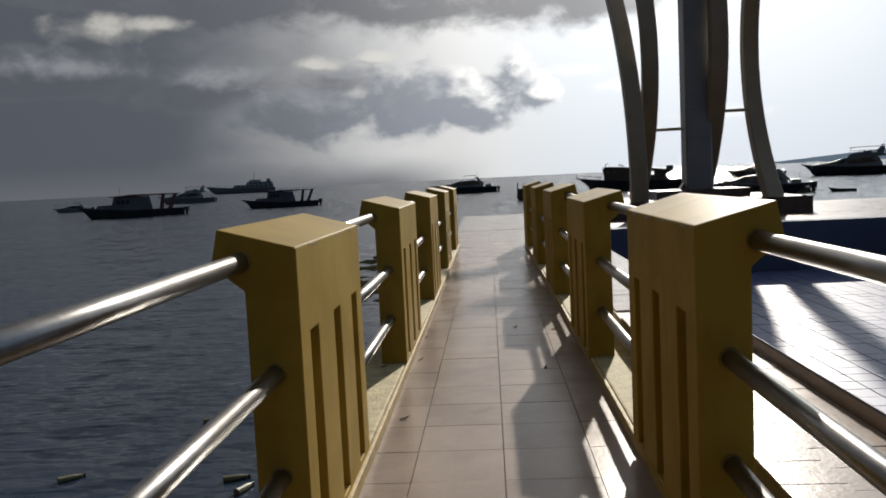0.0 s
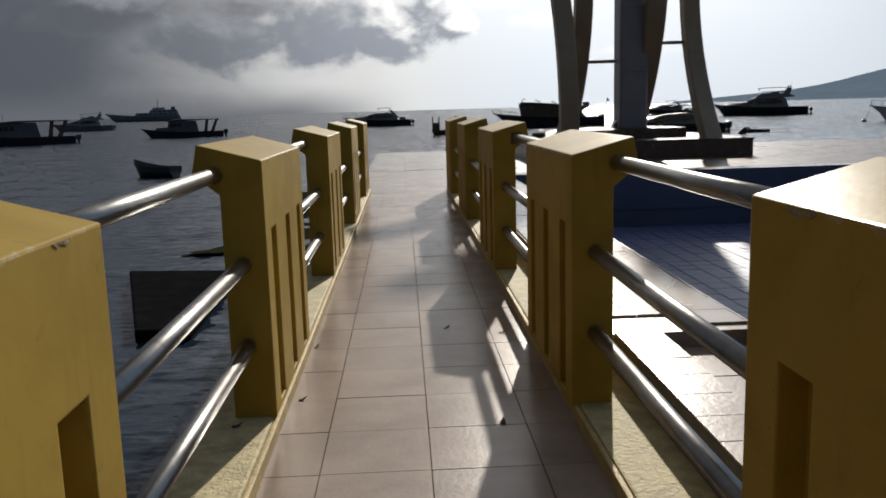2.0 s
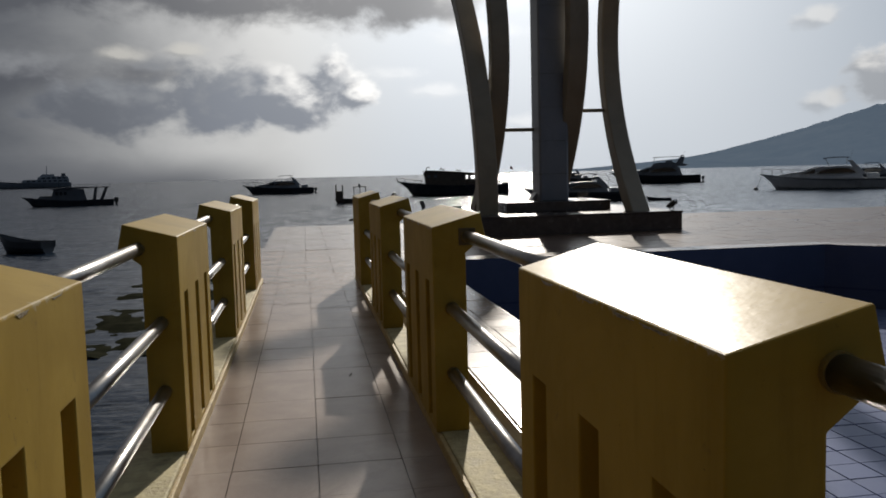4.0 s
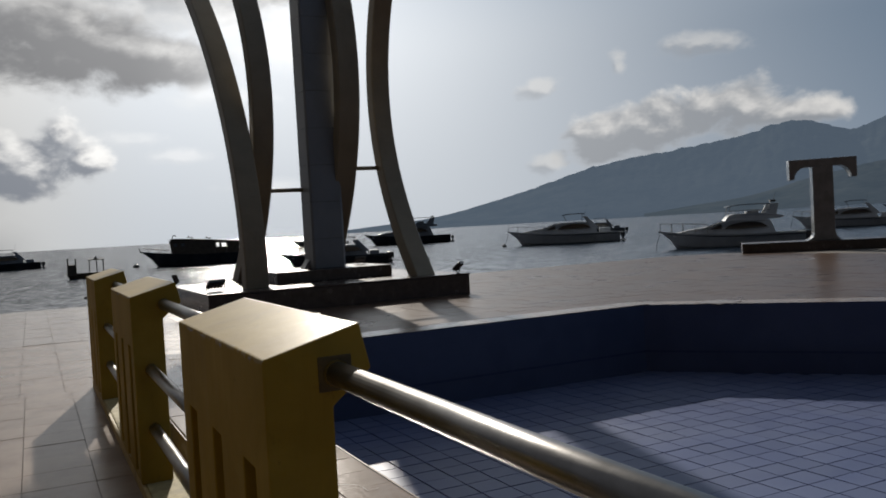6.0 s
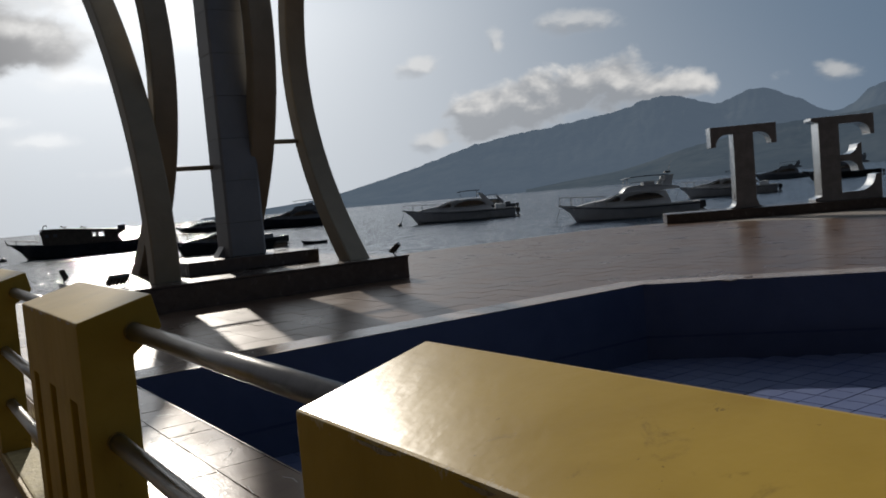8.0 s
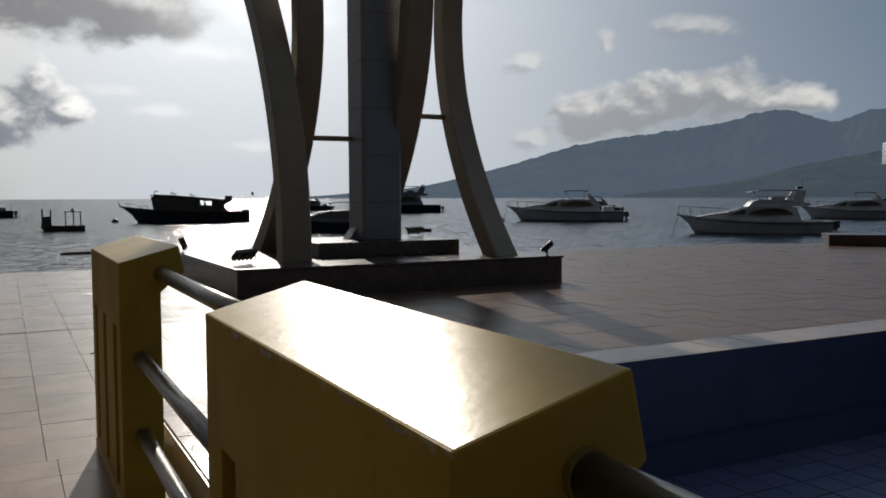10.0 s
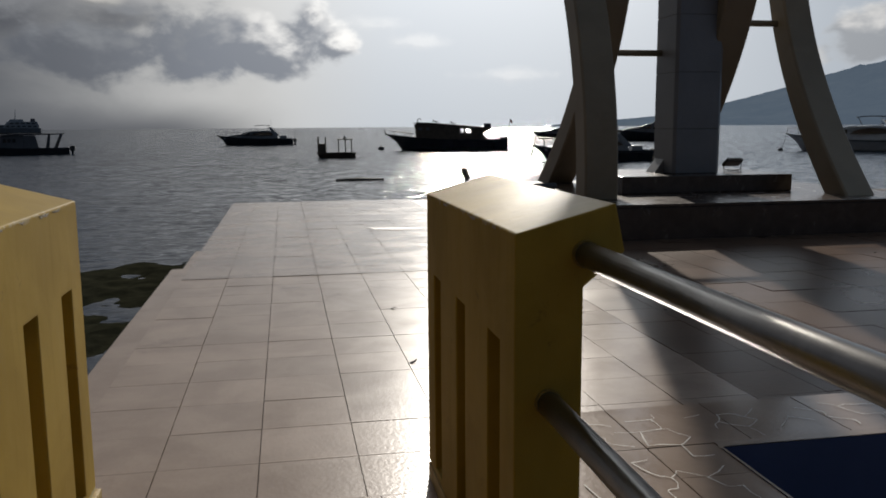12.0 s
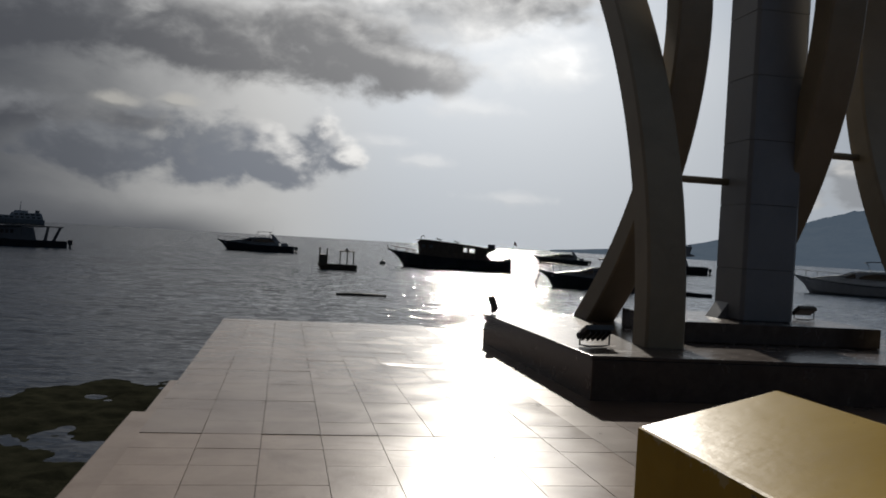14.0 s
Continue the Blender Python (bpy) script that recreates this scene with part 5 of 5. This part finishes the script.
def crack_net(x0, x1, y0, y1, cell, chance):
    """Fine cracks in the glaze: edges of an uneven honeycomb, some of them left out."""
    bm = bmesh.new()
    nodes = {}
    rows, cols = int((y1 - y0) / (cell * 0.75)) + 1, int((x1 - x0) / (cell * 0.433)) + 1
    for j in range(rows):
        for i in range(cols):
            zig = 0.125 * cell * (1 if (i + j) % 2 else -1)
            nodes[i, j] = Vector((x0 + i * cell * 0.433 + random.uniform(-0.17, 0.17) * cell, y0 + j * cell * 0.75 + zig + random.uniform(-0.17, 0.17) * cell, 0))
    for (i, j), p in nodes.items():
        ends = [(i + 1, j)] + ([(i, j + 1)] if (i + j) % 2 else [])
        for e in ends:
            if e not in nodes or random.random() > chance:
                continue
            q = nodes[e]
            mid = (p + q) / 2 + Vector((random.uniform(-1, 1), random.uniform(-1, 1), 0)) * cell * 0.07
            line = [p, mid, q]
            if any(not (x0 <= k.x <= x1 and y0 <= k.y <= y1) for k in line):
                continue
            n = (q - p).cross(Vector((0, 0, 1))).normalized()
            w = [random.uniform(0.0010, 0.0028) for k in line]
            a = [bm.verts.new(k + n * u) for k, u in zip(line, w)]
            c = [bm.verts.new(k - n * u) for k, u in zip(line, w)]
            for k in range(2):
                bm.faces.new((a[k], a[k + 1], c[k + 1], c[k]))
    return bm


for area in ((0.96, 1.57, 5.3, 6.48, 0.16, 0.62), (1.58, 2.75, 6.14, 6.48, 0.16, 0.6), (0.96, 1.57, -2.9, 5.2, 0.22, 0.18)):
    solid("crack", crack_net(*area), M_CRACK, "net of pale filled cracks in the glazed pool edge tiles", "cracks", kind="stuff", m=pose(0, 0, PLAT_Z + 0.0035))


def leaf(x, y, z, turn, size):
    bm = bmesh.new()
    spine = [bm.verts.new((size * t, 0, 0.006 + 0.012 * math.sin(t * 3.1))) for t in (-0.5, -0.2, 0.15, 0.5)]
    for side in (-1, 1):
        rim = [bm.verts.new((size * t, side * size * w, 0.004)) for t, w in ((-0.2, 0.2), (0.15, 0.17))]
        bm.faces.new((spine[0], spine[1], rim[0]))
        bm.faces.new((spine[1], spine[2], rim[1], rim[0]))
        bm.faces.new((spine[2], spine[3], rim[1]))
    solid("dry_leaf", bm, M_STAIN, "small curled dry leaf on the tiles", "leaf", m=pose(x, y, z, 0, 0, turn))


for x, y, turn, size in ((-0.50, -3.05, 20, 0.05), (0.36, -3.43, 80, 0.06), (-0.47, -4.5, 10, 0.07), (0.21, -1.9, 50, 0.06), (-0.52, -2.2, 70, 0.05), (0.83, 8.15, 30, 0.07), (0.52, -2.05, 10, 0.06), (-0.70, -3.5, 15, 0.06), (0.3, 1.1, 60, 0.04), (0.9, 9.6, 0, 0.05), (1.5, 10.6, 40, 0.05)):
    leaf(x, y, 0.064 if x < -0.6 else 0.002, turn, size)
for x, y, turn in ((-2.15, -2.3, 20), (-2.0, -2.55, 70), (-3.6, -2.2, 40), (-2.9, -0.6, 10)):
    ob = thing("litter", "small plastic litter floating on the water", "litter", pose(x, y, WATER_Z + 0.015, 0, 0, turn))
    part("bottle", tube([(-0.09, 0, 0), (0.04, 0, 0), (0.07, 0, 0), (0.11, 0, 0)], 0.032, 8, radius_end=0.012), M_BOTTLE, ob)
    part("cap", tube([(0.11, 0, 0), (0.13, 0, 0)], 0.015, 8), M_BLACK, ob)

# flat black patch with a wavy outline, laid just over the deck tiles
bm = bmesh.new()
ring = []
for k in range(18):
    a = 2 * math.pi * k / 18
    ring.append(bm.verts.new((0.34 * math.cos(a) * (1 + 0.35 * math.sin(3 * a + 1)), 0.13 * math.sin(a) * (1 + 0.4 * math.cos(2 * a)), 0.0)))
bm.faces.new(ring)
solid("dark_patch", bm, M_BLACK, "small dark patch on the deck tiles", "stain", m=pose(1.5, 14.5, 0.0065, 0, 0, -12))

# ---- floor tiles, last ----
def tile_mesh(name, w, l, material, depth=0.012, gap=0.004):
    bm = box(gap / 2, w - gap / 2, gap / 2, l - gap / 2, -depth, 0.0)
    bmesh.ops.delete(bm, geom=[f for f in bm.faces if f.normal.z < -0.9], context="FACES")
    return mesh_of(name, bm, material)


def inside(x, y, loop):
    hit = False
    for i in range(len(loop)):
        (x0, y0), (x1, y1) = loop[i - 1], loop[i]
        if (y0 > y) != (y1 > y) and x < (x1 - x0) * (y - y0) / (y1 - y0) + x0:
            hit = not hit
    return hit


def lay(parent_label, x_edges, y0, y1, z, pitch, material, name="tile", jitter=0.0012):
    """Tiles as pieces of their own, on shared meshes, row by row."""
    floor = thing("floor", parent_label, "floor", pose(0, 0, z), kind="structure")
    shapes = {}
    n = int(round((y1 - y0) / pitch))
    for xa, xb in zip(x_edges, x_edges[1:]):
        w = round(xb - xa, 3)
        if w not in shapes:
            shapes[w] = tile_mesh(name, w, pitch, material)
        for j in range(n):
            ob = new(name, shapes[w])
            ob.parent = floor
            ob.location = (xa, y0 + j * pitch, random.uniform(-jitter, jitter))
            ob.rotation_euler = (random.uniform(-1, 1) * 0.0012, random.uniform(-1, 1) * 0.0012, 0)
    return floor


def field(name, label, x0, x1, y0, y1, z, pitch, material, keep, kind="stuff", gap=0.004, depth=0.012, turn=0.0):
    """The many tiles further off, joined."""
    verts, faces = [], []
    for i in range(int(round((x1 - x0) / pitch))):
        for j in range(int(round((y1 - y0) / pitch))):
            ax, ay = x0 + i * pitch, y0 + j * pitch
            if not keep(ax + pitch / 2, ay + pitch / 2):
                continue
            k = len(verts)
            a, b, c, d = ax + gap / 2, ax + pitch - gap / 2, ay + gap / 2, ay + pitch - gap / 2
            h = z + random.uniform(-0.0015, 0.0015)
            sx, sy = random.uniform(-1, 1) * 0.0006, random.uniform(-1, 1) * 0.0006
            verts += [(a, c, h - sx - sy), (b, c, h + sx - sy), (b, d, h + sx + sy), (a, d, h - sx + sy), (a, c, z - depth), (b, c, z - depth), (b, d, z - depth), (a, d, z - depth)]
            faces += [(k, k + 1, k + 2, k + 3), (k, k + 4, k + 5, k + 1), (k + 1, k + 5, k + 6, k + 2), (k + 2, k + 6, k + 7, k + 3), (k + 3, k + 7, k + 4, k)]
    me = bpy.data.meshes.new(name)
    me.from_pydata(verts, [], faces)
    me.materials.append(material)
    return tagged(new(name, me), label, "floor tiles", kind=kind)


COLS = [IN_L - 0.008, -0.345, 0.055, 0.455, IN_R + 0.022]
lay("brown glazed square tiles of the footbridge floor", COLS, -3.44 - 0.4 * 21, 6.16, 0.0, 0.4, M_TILE)
lay("cut row of brown tiles at the end of the footbridge", COLS, 6.16, 6.45, 0.0, 0.29, M_TILE)
DX0 = 0.005
DECK_COLS = [DECK_LEFT, DX0 - 0.4] + [DX0 + 0.4 * k for k in range(0, 7)]
lay("large brown glazed tiles of the deck beyond the bridge", DECK_COLS, 6.45, 11.178, 0.0, 0.394, M_TILE)
lay("paler cement-stained tiles at the end of the deck", DECK_COLS, 11.178, 18.988, 0.003, 0.3905, M_TILE_PALE)
x_far = DX0 + 2.4
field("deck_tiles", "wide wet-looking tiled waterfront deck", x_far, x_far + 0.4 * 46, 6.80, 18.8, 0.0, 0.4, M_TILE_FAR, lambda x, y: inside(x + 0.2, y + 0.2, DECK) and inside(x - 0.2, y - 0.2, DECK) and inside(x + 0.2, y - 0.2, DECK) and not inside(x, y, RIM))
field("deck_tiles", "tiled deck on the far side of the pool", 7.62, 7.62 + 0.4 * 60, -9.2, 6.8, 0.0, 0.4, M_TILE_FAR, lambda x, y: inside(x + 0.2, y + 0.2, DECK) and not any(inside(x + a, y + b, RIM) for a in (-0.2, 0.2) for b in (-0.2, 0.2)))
field("pool_edge_tiles", "beige glazed tiles on the raised pool edge", 0.94, 0.94 + 0.4 * 27, 6.52 - 0.4 * 40, 6.52, PLAT_Z, 0.4, M_TILE_EDGE, lambda x, y: all(inside(x + a, y + b, RIM) for a in (-0.19, 0.19) for b in (-0.19, 0.19)) and not any(inside(x + a, y + b, POOL) for a in (-0.12, 0.12) for b in (-0.12, 0.12)))
field("pool_edge_tiles", "cut row of beige tiles along the pool rim", 1.342, 1.592, 6.12 - 0.25 * 36, 6.12, PLAT_Z, 0.25, M_TILE_EDGE, lambda x, y: y > STEP_Y)
field("pool_edge_tiles", "beige tiles on the lower step beside the pool", 1.152, 1.592, STEP_Y - 0.22 * 50, STEP_Y, 0.157, 0.22, M_TILE, lambda x, y: True)
field("pool_edge_tiles", "narrow row of beige tiles beside the lower step", 0.932, 1.147, STEP_Y - 0.215 * 50, STEP_Y, PLAT_Z, 0.215, M_TILE, lambda x, y: True)
field("pool_floor_tiles", "pale blue tiles on the floor of the empty pool", POOL_X0, POOL_X0 + 0.25 * 37, POOL_Y1 - 0.25 * 60, POOL_Y1, POOL_FLOOR, 0.25, M_POOL_FLOOR, lambda x, y: inside(x, y, POOL), gap=0.012)
